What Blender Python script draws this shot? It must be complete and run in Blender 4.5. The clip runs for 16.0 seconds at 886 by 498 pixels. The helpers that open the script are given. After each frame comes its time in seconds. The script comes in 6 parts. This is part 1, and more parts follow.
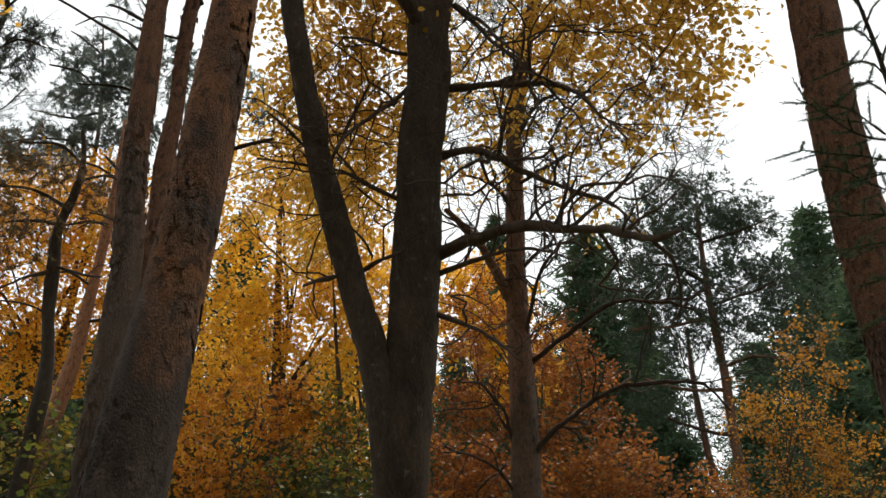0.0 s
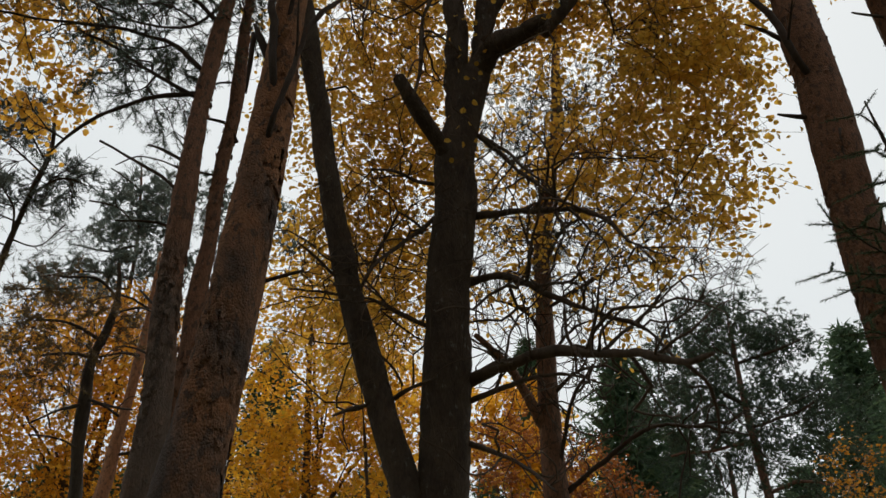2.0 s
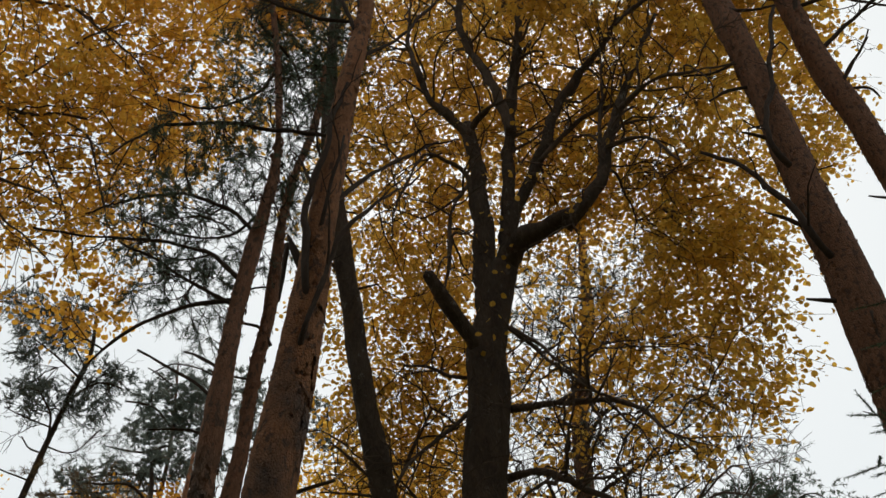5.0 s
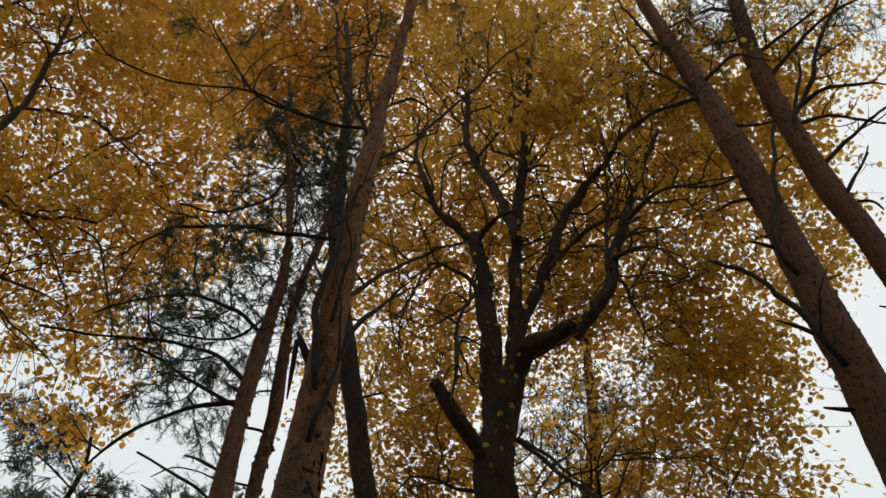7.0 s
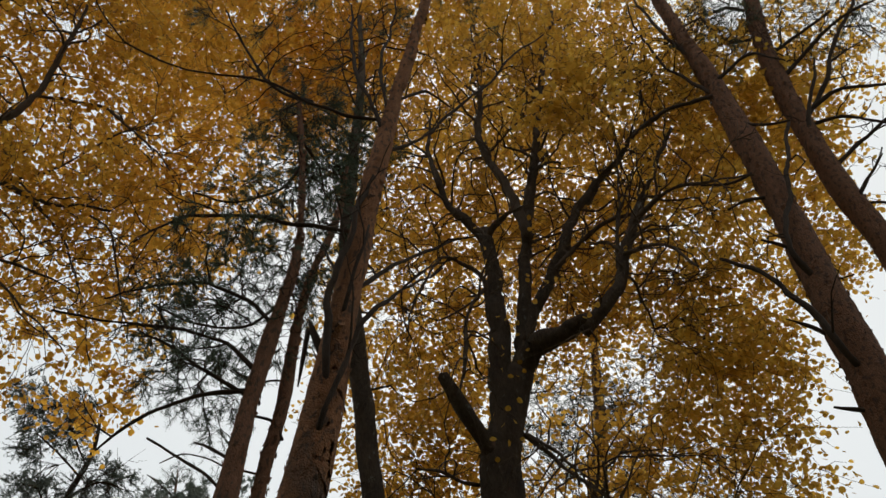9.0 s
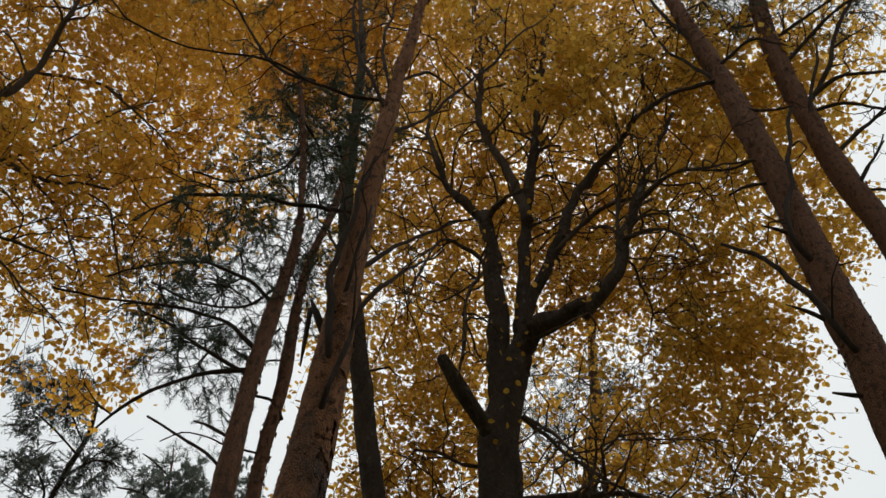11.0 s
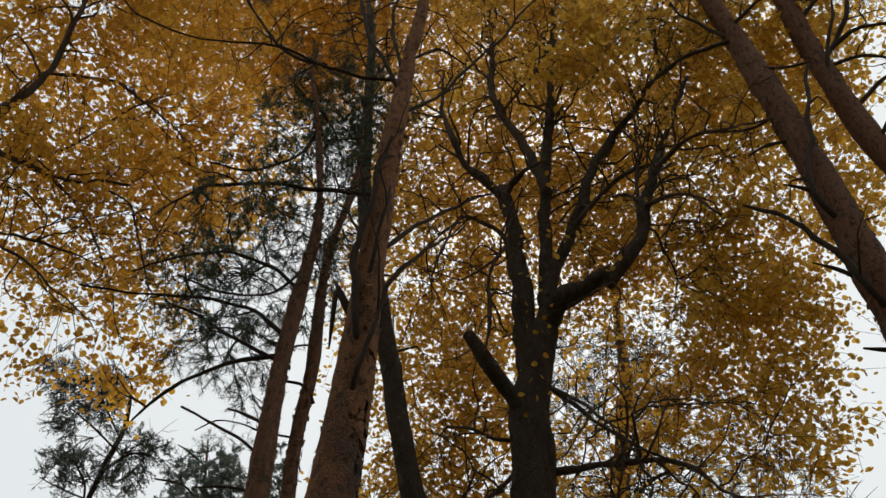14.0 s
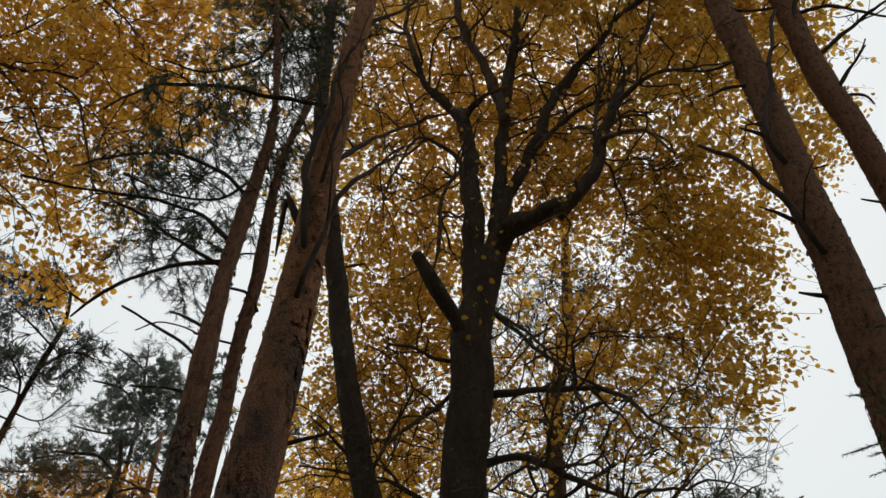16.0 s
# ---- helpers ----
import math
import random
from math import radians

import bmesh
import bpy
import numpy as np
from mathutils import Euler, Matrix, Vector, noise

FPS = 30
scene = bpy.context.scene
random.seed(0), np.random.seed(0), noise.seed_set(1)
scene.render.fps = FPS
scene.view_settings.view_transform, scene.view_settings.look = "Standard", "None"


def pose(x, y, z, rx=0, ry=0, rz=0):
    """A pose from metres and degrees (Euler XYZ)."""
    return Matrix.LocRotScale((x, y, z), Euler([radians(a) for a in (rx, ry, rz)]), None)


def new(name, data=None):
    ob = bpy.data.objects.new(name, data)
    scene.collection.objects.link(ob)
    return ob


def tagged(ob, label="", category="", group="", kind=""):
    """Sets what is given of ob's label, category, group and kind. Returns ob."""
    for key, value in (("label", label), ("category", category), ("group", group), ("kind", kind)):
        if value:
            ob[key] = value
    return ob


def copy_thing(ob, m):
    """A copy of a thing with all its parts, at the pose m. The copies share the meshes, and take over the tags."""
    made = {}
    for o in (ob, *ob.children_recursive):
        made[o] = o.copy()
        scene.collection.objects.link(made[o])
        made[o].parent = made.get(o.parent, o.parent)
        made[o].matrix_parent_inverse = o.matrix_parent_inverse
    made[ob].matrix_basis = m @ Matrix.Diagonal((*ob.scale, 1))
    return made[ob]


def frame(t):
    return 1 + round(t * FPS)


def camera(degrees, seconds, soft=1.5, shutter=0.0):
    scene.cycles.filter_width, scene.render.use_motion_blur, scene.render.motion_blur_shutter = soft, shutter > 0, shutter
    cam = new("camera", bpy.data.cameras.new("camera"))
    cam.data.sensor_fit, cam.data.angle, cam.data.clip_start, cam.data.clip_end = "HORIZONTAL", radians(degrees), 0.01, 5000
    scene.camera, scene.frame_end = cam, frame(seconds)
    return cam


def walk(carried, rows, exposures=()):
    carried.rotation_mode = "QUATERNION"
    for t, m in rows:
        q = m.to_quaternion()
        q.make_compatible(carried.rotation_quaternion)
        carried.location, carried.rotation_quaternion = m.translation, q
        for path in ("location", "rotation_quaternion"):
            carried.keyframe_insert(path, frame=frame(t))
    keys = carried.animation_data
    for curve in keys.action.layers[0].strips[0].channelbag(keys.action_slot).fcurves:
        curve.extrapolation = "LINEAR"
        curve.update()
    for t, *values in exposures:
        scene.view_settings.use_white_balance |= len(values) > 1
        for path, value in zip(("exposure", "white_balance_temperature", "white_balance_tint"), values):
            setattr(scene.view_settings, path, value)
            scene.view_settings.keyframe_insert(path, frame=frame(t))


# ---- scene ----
cam = camera(53.9, 16.0, soft=1.5)
PATH = [
    (0, pose(0.016, -0.188, 1.679, 111.00, -0.00, 0.00)),
    (0.5, pose(0.017, -0.193, 1.681, 112.96, -0.03, 0.61)),
    (1, pose(0.018, -0.200, 1.688, 115.03, 0.08, 1.14)),
    (1.5, pose(0.018, -0.205, 1.688, 117.21, 0.19, 1.49)),
    (2, pose(0.019, -0.201, 1.687, 119.16, 0.15, 2.21)),
    (2.5, pose(0.015, -0.206, 1.689, 121.73, -0.04, 2.62)),
    (3, pose(0.015, -0.219, 1.697, 124.35, 0.09, 2.80)),
    (3.5, pose(0.020, -0.240, 1.704, 126.33, 0.45, 3.07)),
    (4, pose(0.025, -0.246, 1.708, 127.72, 0.56, 3.94)),
    (4.5, pose(0.033, -0.254, 1.713, 128.81, 0.61, 4.87)),
    (5, pose(0.038, -0.256, 1.721, 131.29, 0.53, 5.18)),
    (5.2, pose(0.037, -0.259, 1.722, 132.52, 0.50, 5.09)),
    (7.3, pose(-0.021, -0.168, 1.659, 139.45, 0.02, 4.76)),
    (7.5, pose(-0.023, -0.165, 1.653, 139.47, 0.03, 4.76)),
    (8, pose(-0.021, -0.162, 1.656, 139.32, -0.37, 4.68)),
    (8.5, pose(-0.029, -0.162, 1.657, 139.30, -0.85, 4.39)),
    (9, pose(-0.037, -0.160, 1.654, 139.08, -1.00, 4.32)),
    (11.5, pose(-0.076, -0.146, 1.650, 137.76, -1.24, 3.57)),
    (12, pose(-0.081, -0.138, 1.643, 137.54, -1.13, 3.76)),
    (12.5, pose(-0.078, -0.132, 1.637, 137.48, -0.71, 4.55)),
    (13, pose(-0.082, -0.138, 1.644, 137.48, -0.34, 5.45)),
    (13.5, pose(-0.080, -0.146, 1.643, 137.27, -0.22, 6.76)),
    (14, pose(-0.075, -0.147, 1.643, 136.59, -0.06, 6.85)),
    (14.5, pose(-0.072, -0.136, 1.636, 135.67, -0.48, 5.07)),
    (15, pose(-0.073, -0.131, 1.640, 134.43, -0.72, 3.64)),
    (15.5, pose(-0.076, -0.120, 1.631, 133.25, -0.70, 2.69)),
    (16, pose(-0.075, -0.114, 1.628, 131.75, -0.76, 1.78)),
]
EXPOSURES = [(0.0, 0.65), (0.5, 0.49), (1.0, 0.17), (1.5, 0.02), (2.0, 0.02), (3.5, 0.13), (5.2, 0.13), (7.3, 0.03), (12.0, 0.04), (16.0, 0.07)]
walk(cam, PATH, EXPOSURES)

# ---- light: an overcast afternoon ----
world = bpy.data.worlds.new("overcast_sky")
scene.world = world
world.use_nodes = True
wn, wl = world.node_tree.nodes, world.node_tree.links
sky = wn.new("ShaderNodeTexSky")
sky.sky_type, sky.sun_disc = "NISHITA", False
sky.sun_elevation, sky.sun_rotation = radians(53), radians(5)
sky.air_density, sky.dust_density, sky.ozone_density = 1.0, 4.0, 1.0
cloud = wn.new("ShaderNodeMix")
cloud.data_type = "RGBA"
cloud.inputs["Factor"].default_value = 0.92
wl.new(sky.outputs["Color"], cloud.inputs["A"])
cloud.inputs["B"].default_value = (7.7, 8.1, 8.15, 1)
wl.new(cloud.outputs["Result"], wn["Background"].inputs["Color"])
wn["Background"].inputs["Strength"].default_value = 0.10
sun = new("sun", bpy.data.lights.new("sun", "SUN"))
sun.data.energy, sun.data.angle, sun.data.color = 2.0, radians(25), (1.0, 0.96, 0.9)
sun.rotation_euler = (radians(-37), 0, radians(-5))


# ---- materials ----
def material(name):
    m = bpy.data.materials.new(name)
    m.use_nodes = True
    return m, m.node_tree.nodes, m.node_tree.links, m.node_tree.nodes["Principled BSDF"]


def ramp(n, stops):
    r = n.new("ShaderNodeValToRGB")
    while len(r.color_ramp.elements) < len(stops):
        r.color_ramp.elements.new(0.5)
    for e, (p, c) in zip(r.color_ramp.elements, stops):
        e.position, e.color = p, (*c, 1)
    return r


def scaled(n, l, scale):
    """Object coordinates, stretched."""
    c, m = n.new("ShaderNodeTexCoord"), n.new("ShaderNodeMapping")
    m.inputs["Scale"].default_value = scale
    l.new(c.outputs["Object"], m.inputs["Vector"])
    return m.outputs["Vector"]


def bark(name, low, high, crack, plate=(52, 52, 20), from_z=None, flake=(0.3, 0.14, 0.07), depth=0.012, lichen=0.0):
    """Fissured plates, with thin papery orange bark from a height on, where from_z gives it."""
    m, n, l, b = material(name)
    warp = n.new("ShaderNodeTexNoise")
    warp.inputs["Scale"].default_value, warp.inputs["Detail"].default_value = 6.0, 5.0
    l.new(scaled(n, l, (1, 1, 0.6)), warp.inputs["Vector"])
    v = n.new("ShaderNodeTexVoronoi")
    v.feature = "DISTANCE_TO_EDGE"
    v.inputs["Scale"].default_value = 1.0
    off = n.new("ShaderNodeVectorMath")
    off.operation = "MULTIPLY_ADD"
    off.inputs[1].default_value = (2.6, 2.6, 2.6)
    l.new(warp.outputs["Color"], off.inputs[0])
    l.new(scaled(n, l, plate), off.inputs[2])
    l.new(off.outputs["Vector"], v.inputs["Vector"])
    edge = n.new("ShaderNodeMapRange")
    edge.inputs["From Max"].default_value, edge.inputs["To Min"].default_value = 0.2, 0.76
    l.new(v.outputs["Distance"], edge.inputs["Value"])
    grain = n.new("ShaderNodeTexNoise")
    grain.inputs["Scale"].default_value, grain.inputs["Detail"].default_value, grain.inputs["Roughness"].default_value = 38.0, 6.0, 0.65
    l.new(scaled(n, l, (1, 1, 0.45)), grain.inputs["Vector"])
    blot = n.new("ShaderNodeTexNoise")
    blot.inputs["Scale"].default_value, blot.inputs["Detail"].default_value = 9.0, 4.0
    l.new(scaled(n, l, (1, 1, 0.4)), blot.inputs["Vector"])
    both = n.new("ShaderNodeMath")
    both.operation = "MULTIPLY_ADD"
    both.inputs[1].default_value = 0.5
    half = n.new("ShaderNodeMath")
    half.operation = "MULTIPLY"
    half.inputs[1].default_value = 0.5
    l.new(grain.outputs["Fac"], half.inputs[0])
    l.new(blot.outputs["Fac"], both.inputs[0])
    l.new(half.outputs["Value"], both.inputs[2])
    plate_tone = n.new("ShaderNodeMath")
    plate_tone.operation = "MULTIPLY_ADD"
    plate_tone.inputs[1].default_value = 0.22
    geo = n.new("ShaderNodeNewGeometry")
    l.new(geo.outputs["Random Per Island"], plate_tone.inputs[0])
    l.new(both.outputs["Value"], plate_tone.inputs[2])
    tone = ramp(n, [(0.44, low), (0.76, high)])
    l.new(plate_tone.outputs["Value"], tone.inputs["Fac"])
    colour = tone.outputs["Color"]
    if from_z is not None:
        c, sep = n.new("ShaderNodeTexCoord"), n.new("ShaderNodeSeparateXYZ")
        l.new(c.outputs["Object"], sep.inputs["Vector"])
        patch = n.new("ShaderNodeTexNoise")
        patch.inputs["Scale"].default_value, patch.inputs["Detail"].default_value = 3.2, 4.0
        l.new(scaled(n, l, (1, 1, 0.7)), patch.inputs["Vector"])
        rise = n.new("ShaderNodeMath")
        rise.operation = "MULTIPLY_ADD"
        rise.inputs[1].default_value = 6.0
        l.new(patch.outputs["Fac"], rise.inputs[0])
        l.new(sep.outputs["Z"], rise.inputs[2])
        grade = n.new("ShaderNodeMapRange")
        grade.inputs["From Min"].default_value, grade.inputs["From Max"].default_value = from_z + 2.5, from_z + 3.5
        l.new(rise.outputs["Value"], grade.inputs["Value"])
        warm = ramp(n, [(0.3, tuple(0.62 * k for k in flake)), (0.72, flake)])
        l.new(grain.outputs["Fac"], warm.inputs["Fac"])
        scar = n.new("ShaderNodeTexNoise")
        scar.inputs["Scale"].default_value, scar.inputs["Detail"].default_value = 42.0, 4.0
        l.new(scaled(n, l, (1, 1, 0.55)), scar.inputs["Vector"])
        worn = n.new("ShaderNodeMapRange")
        worn.inputs["From Min"].default_value, worn.inputs["From Max"].default_value, worn.inputs["To Max"].default_value = 0.54, 0.62, 0.75
        l.new(scar.outputs["Fac"], worn.inputs["Value"])
        spots = n.new("ShaderNodeMix")
        spots.data_type = "RGBA"
        spots.inputs["B"].default_value = (*low, 1)
        l.new(worn.outputs["Result"], spots.inputs["Factor"])
        l.new(warm.outputs["Color"], spots.inputs["A"])
        mix = n.new("ShaderNodeMix")
        mix.data_type = "RGBA"
        l.new(grade.outputs["Result"], mix.inputs["Factor"])
        l.new(colour, mix.inputs["A"])
        l.new(spots.outputs["Result"], mix.inputs["B"])
        colour = mix.outputs["Result"]
    if lichen:
        spot = n.new("ShaderNodeTexNoise")
        spot.inputs["Scale"].default_value, spot.inputs["Detail"].default_value, spot.inputs["Roughness"].default_value = 17.0, 6.0, 0.7
        l.new(scaled(n, l, (1, 1, 0.6)), spot.inputs["Vector"])
        cut = n.new("ShaderNodeMapRange")
        cut.inputs["From Min"].default_value, cut.inputs["From Max"].default_value = 0.6, 0.66
        cut.inputs["To Max"].default_value = lichen
        l.new(spot.outputs["Fac"], cut.inputs["Value"])
        mix = n.new("ShaderNodeMix")
        mix.data_type = "RGBA"
        mix.inputs["B"].default_value = (0.30, 0.31, 0.27, 1)
        l.new(cut.outputs["Result"], mix.inputs["Factor"])
        l.new(colour, mix.inputs["A"])
        colour = mix.outputs["Result"]
    dark = n.new("ShaderNodeMix")
    dark.data_type = "RGBA"
    dark.inputs["A"].default_value = (*crack, 1)
    l.new(edge.outputs["Result"], dark.inputs["Factor"])
    l.new(colour, dark.inputs["B"])
    l.new(dark.outputs["Result"], b.inputs["Base Color"])
    b.inputs["Roughness"].default_value = 0.92
    b.inputs["Specular IOR Level"].default_value = 0.15
    height = n.new("ShaderNodeMath")
    height.operation = "MULTIPLY_ADD"
    height.inputs[1].default_value = 0.9
    l.new(grain.outputs["Fac"], height.inputs[0])
    l.new(edge.outputs["Result"], height.inputs[2])
    scale = n.new("ShaderNodeTexVoronoi")
    scale.inputs["Scale"].default_value = 2.3
    l.new(off.outputs["Vector"], scale.inputs["Vector"])
    more = n.new("ShaderNodeMath")
    more.operation = "MULTIPLY_ADD"
    more.inputs[1].default_value = -0.8
    l.new(scale.outputs["Distance"], more.inputs[0])
    l.new(height.outputs["Value"], more.inputs[2])
    bump = n.new("ShaderNodeBump")
    bump.inputs["Strength"].default_value, bump.inputs["Distance"].default_value = 0.85, depth * 0.55
    l.new(more.outputs["Value"], bump.inputs["Height"])
    l.new(bump.outputs["Normal"], b.inputs["Normal"])
    return m


def foliage(name, stops, through_light=0.5, gloss=0.45, blotch=0.25, single=False):
    """Thin leaves that let light through; each leaf has a tone of its own, and clumps drift in tone."""
    m, n, l, b = material(name)
    g = n.new("ShaderNodeNewGeometry")
    t = n.new("ShaderNodeTexNoise")
    t.inputs["Scale"].default_value, t.inputs["Detail"].default_value = 0.9, 2.0
    l.new(scaled(n, l, (1, 1, 1)), t.inputs["Vector"])
    add = n.new("ShaderNodeMath")
    add.operation = "MULTIPLY_ADD"
    add.inputs[1].default_value = 1.0 - 2 * blotch
    drift = n.new("ShaderNodeMapRange")
    drift.inputs["From Min"].default_value, drift.inputs["From Max"].default_value = 0.3, 0.7
    drift.inputs["To Max"].default_value = 2 * blotch
    l.new(t.outputs["Fac"], drift.inputs["Value"])
    l.new(n.new("ShaderNodeObjectInfo").outputs["Random"] if single else g.outputs["Random Per Island"], add.inputs[0])
    l.new(drift.outputs["Result"], add.inputs[2])
    r = ramp(n, stops)
    l.new(add.outputs["Value"], r.inputs["Fac"])
    l.new(r.outputs["Color"], b.inputs["Base Color"])
    b.inputs["Roughness"].default_value = gloss
    b.inputs["Specular IOR Level"].default_value = 0.12
    tr = n.new("ShaderNodeBsdfTranslucent")
    l.new(r.outputs["Color"], tr.inputs["Color"])
    mix = n.new("ShaderNodeMixShader")
    mix.inputs[0].default_value = through_light
    l.new(b.outputs["BSDF"], mix.inputs[1])
    l.new(tr.outputs["BSDF"], mix.inputs[2])
    l.new(mix.outputs["Shader"], n["Material Output"].inputs["Surface"])
    return m


PINE_BARK = bark("pine_bark", (0.055, 0.042, 0.036), (0.13, 0.097, 0.081), (0.034, 0.026, 0.022), from_z=2.8, flake=(0.31, 0.15, 0.076), plate=(66, 66, 50), depth=0.01)
PINE_BARK_GREY = bark("grey_pine_bark", (0.07, 0.053, 0.043), (0.17, 0.122, 0.094), (0.044, 0.034, 0.027), from_z=2.9, flake=(0.25, 0.13, 0.08), plate=(70, 70, 34), depth=0.008)
PINE_BARK_ORANGE = bark("pine_bark_orange", (0.05, 0.035, 0.027), (0.135, 0.085, 0.06), (0.034, 0.023, 0.018), from_z=2.8, flake=(0.20, 0.102, 0.06), plate=(66, 66, 34), depth=0.01)
PINE_BARK_SLIM = bark("slim_pine_bark", (0.065, 0.046, 0.036), (0.165, 0.105, 0.075), (0.042, 0.03, 0.023), from_z=2.6, flake=(0.25, 0.125, 0.075), plate=(74, 74, 36), depth=0.008)
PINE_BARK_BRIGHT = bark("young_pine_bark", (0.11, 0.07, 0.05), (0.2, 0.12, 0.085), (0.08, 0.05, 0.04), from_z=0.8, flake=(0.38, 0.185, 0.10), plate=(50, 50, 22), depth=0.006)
PINE_TWIG = bark("pine_twig_bark", (0.03, 0.022, 0.017), (0.07, 0.051, 0.038), (0.022, 0.016, 0.013), plate=(80, 80, 35), depth=0.004)
PINE_PALE = bark("far_pine_bark", (0.05, 0.04, 0.032), (0.15, 0.108, 0.082), (0.035, 0.027, 0.022), from_z=3.2, flake=(0.20, 0.11, 0.072), plate=(34, 34, 13))
ASPEN_BARK = bark("aspen_bark", (0.038, 0.028, 0.021), (0.10, 0.075, 0.055), (0.024, 0.018, 0.014), plate=(60, 60, 16), depth=0.016, lichen=0.35)
ASPEN_TWIG = bark("aspen_twig_bark", (0.05, 0.037, 0.027), (0.115, 0.085, 0.062), (0.036, 0.027, 0.02), plate=(80, 80, 30), depth=0.004)
DEAD_WOOD = bark("dead_wood", (0.035, 0.028, 0.023), (0.09, 0.073, 0.058), (0.022, 0.018, 0.015), plate=(60, 60, 9), depth=0.006)
YELLOW = foliage("aspen_leaf", [(0.0, (0.38, 0.2, 0.034)), (0.35, (0.585, 0.333, 0.05)), (0.75, (0.735, 0.462, 0.073)), (1.0, (0.63, 0.465, 0.095))], 0.6)
YELLOW_LEAF = foliage("aspen_single_leaf", [(0.0, (0.38, 0.2, 0.034)), (0.35, (0.585, 0.333, 0.05)), (0.75, (0.735, 0.462, 0.073)), (1.0, (0.63, 0.465, 0.095))], 0.6, single=True)
OCHRE = foliage("ochre_aspen_leaf", [(0.0, (0.42, 0.2, 0.031)), (0.35, (0.62, 0.335, 0.046)), (0.75, (0.77, 0.46, 0.066)), (1.0, (0.64, 0.465, 0.095))], 0.6)
OCHRE_LEAF = foliage("ochre_single_leaf", [(0.0, (0.42, 0.2, 0.031)), (0.35, (0.62, 0.335, 0.046)), (0.75, (0.77, 0.46, 0.066)), (1.0, (0.64, 0.465, 0.095))], 0.6, single=True)
GOLD = foliage("birch_leaf", [(0.0, (0.48, 0.21, 0.02)), (0.4, (0.72, 0.37, 0.03)), (0.8, (0.82, 0.50, 0.045)), (1.0, (0.40, 0.42, 0.06))], 0.55)
ORANGE = foliage("maple_leaf", [(0.0, (0.11, 0.036, 0.015)), (0.4, (0.24, 0.082, 0.022)), (0.8, (0.38, 0.15, 0.03)), (1.0, (0.46, 0.25, 0.045))], 0.55)
MIXED = foliage("bush_leaf", [(0.0, (0.04, 0.065, 0.016)), (0.45, (0.10, 0.13, 0.024)), (0.75, (0.32, 0.22, 0.03)), (1.0, (0.5, 0.23, 0.025))], blotch=0.35)
AMBER = foliage("young_maple_leaf", [(0.0, (0.26, 0.085, 0.015)), (0.4, (0.5, 0.19, 0.024)), (0.8, (0.66, 0.30, 0.032)), (1.0, (0.36, 0.30, 0.05))], 0.5)
ORANGE_GOLD = foliage("orange_birch_leaf", [(0.0, (0.5, 0.22, 0.024)), (0.4, (0.72, 0.36, 0.034)), (0.8, (0.84, 0.49, 0.05)), (1.0, (0.5, 0.4, 0.065))], 0.6)
# browner, darker birch gold, with the shade of the wood painted in
SHADED_GOLD = foliage("shaded_birch_leaf", [(0.0, (0.16, 0.066, 0.014)), (0.4, (0.34, 0.15, 0.02)), (0.8, (0.50, 0.25, 0.03)), (1.0, (0.36, 0.27, 0.05))], 0.55)
NEEDLE = foliage("pine_needle", [(0.0, (0.045, 0.065, 0.045)), (0.6, (0.085, 0.115, 0.078)), (1.0, (0.125, 0.15, 0.09))], 0.35)
# paler and greyer than pine_needle: haze is put into the colour
HAZY_NEEDLE = foliage("hazy_pine_needle", [(0.0, (0.075, 0.095, 0.08)), (0.6, (0.135, 0.165, 0.14)), (1.0, (0.19, 0.21, 0.165))], 0.4)
MID_NEEDLE = foliage("green_pine_needle", [(0.0, (0.03, 0.05, 0.034)), (0.6, (0.06, 0.09, 0.055)), (1.0, (0.11, 0.13, 0.07))], 0.3)
SPRUCE_NEEDLE = foliage("spruce_needle", [(0.0, (0.034, 0.06, 0.035)), (0.6, (0.072, 0.115, 0.058)), (1.0, (0.13, 0.17, 0.075))], 0.35, gloss=0.8)
YOUNG_NEEDLE = foliage("young_spruce_needle", [(0.0, (0.05, 0.075, 0.045)), (0.6, (0.09, 0.125, 0.07)), (1.0, (0.14, 0.165, 0.09))], 0.35, gloss=0.7)
DRY_NEEDLE = foliage("dry_needle", [(0.0, (0.08, 0.052, 0.028)), (0.6, (0.15, 0.10, 0.044)), (1.0, (0.17, 0.135, 0.06))], 0.35)


def litter():
    m, n, l, b = material("leaf_litter")
    a = n.new("ShaderNodeTexVoronoi")
    a.inputs["Scale"].default_value = 14.0
    l.new(scaled(n, l, (1, 1, 1)), a.inputs["Vector"])
    r = ramp(n, [(0.0, (0.05, 0.06, 0.02)), (0.4, (0.12, 0.085, 0.03)), (0.75, (0.3, 0.17, 0.03)), (1.0, (0.1, 0.055, 0.03))])
    l.new(a.outputs["Color"], r.inputs["Fac"])
    moss = n.new("ShaderNodeTexNoise")
    moss.inputs["Scale"].default_value = 0.7
    l.new(scaled(n, l, (1, 1, 1)), moss.inputs["Vector"])
    k = n.new("ShaderNodeMix")
    k.data_type = "RGBA"
    k.inputs["B"].default_value = (0.045, 0.06, 0.02, 1)
    l.new(moss.outputs["Fac"], k.inputs["Factor"])
    l.new(r.outputs["Color"], k.inputs["A"])
    l.new(k.outputs["Result"], b.inputs["Base Color"])
    b.inputs["Roughness"].default_value = 0.95
    bump = n.new("ShaderNodeBump")
    bump.inputs["Distance"].default_value = 0.03
    l.new(a.outputs["Distance"], bump.inputs["Height"])
    l.new(bump.outputs["Normal"], b.inputs["Normal"])
    return m


LITTER = litter()


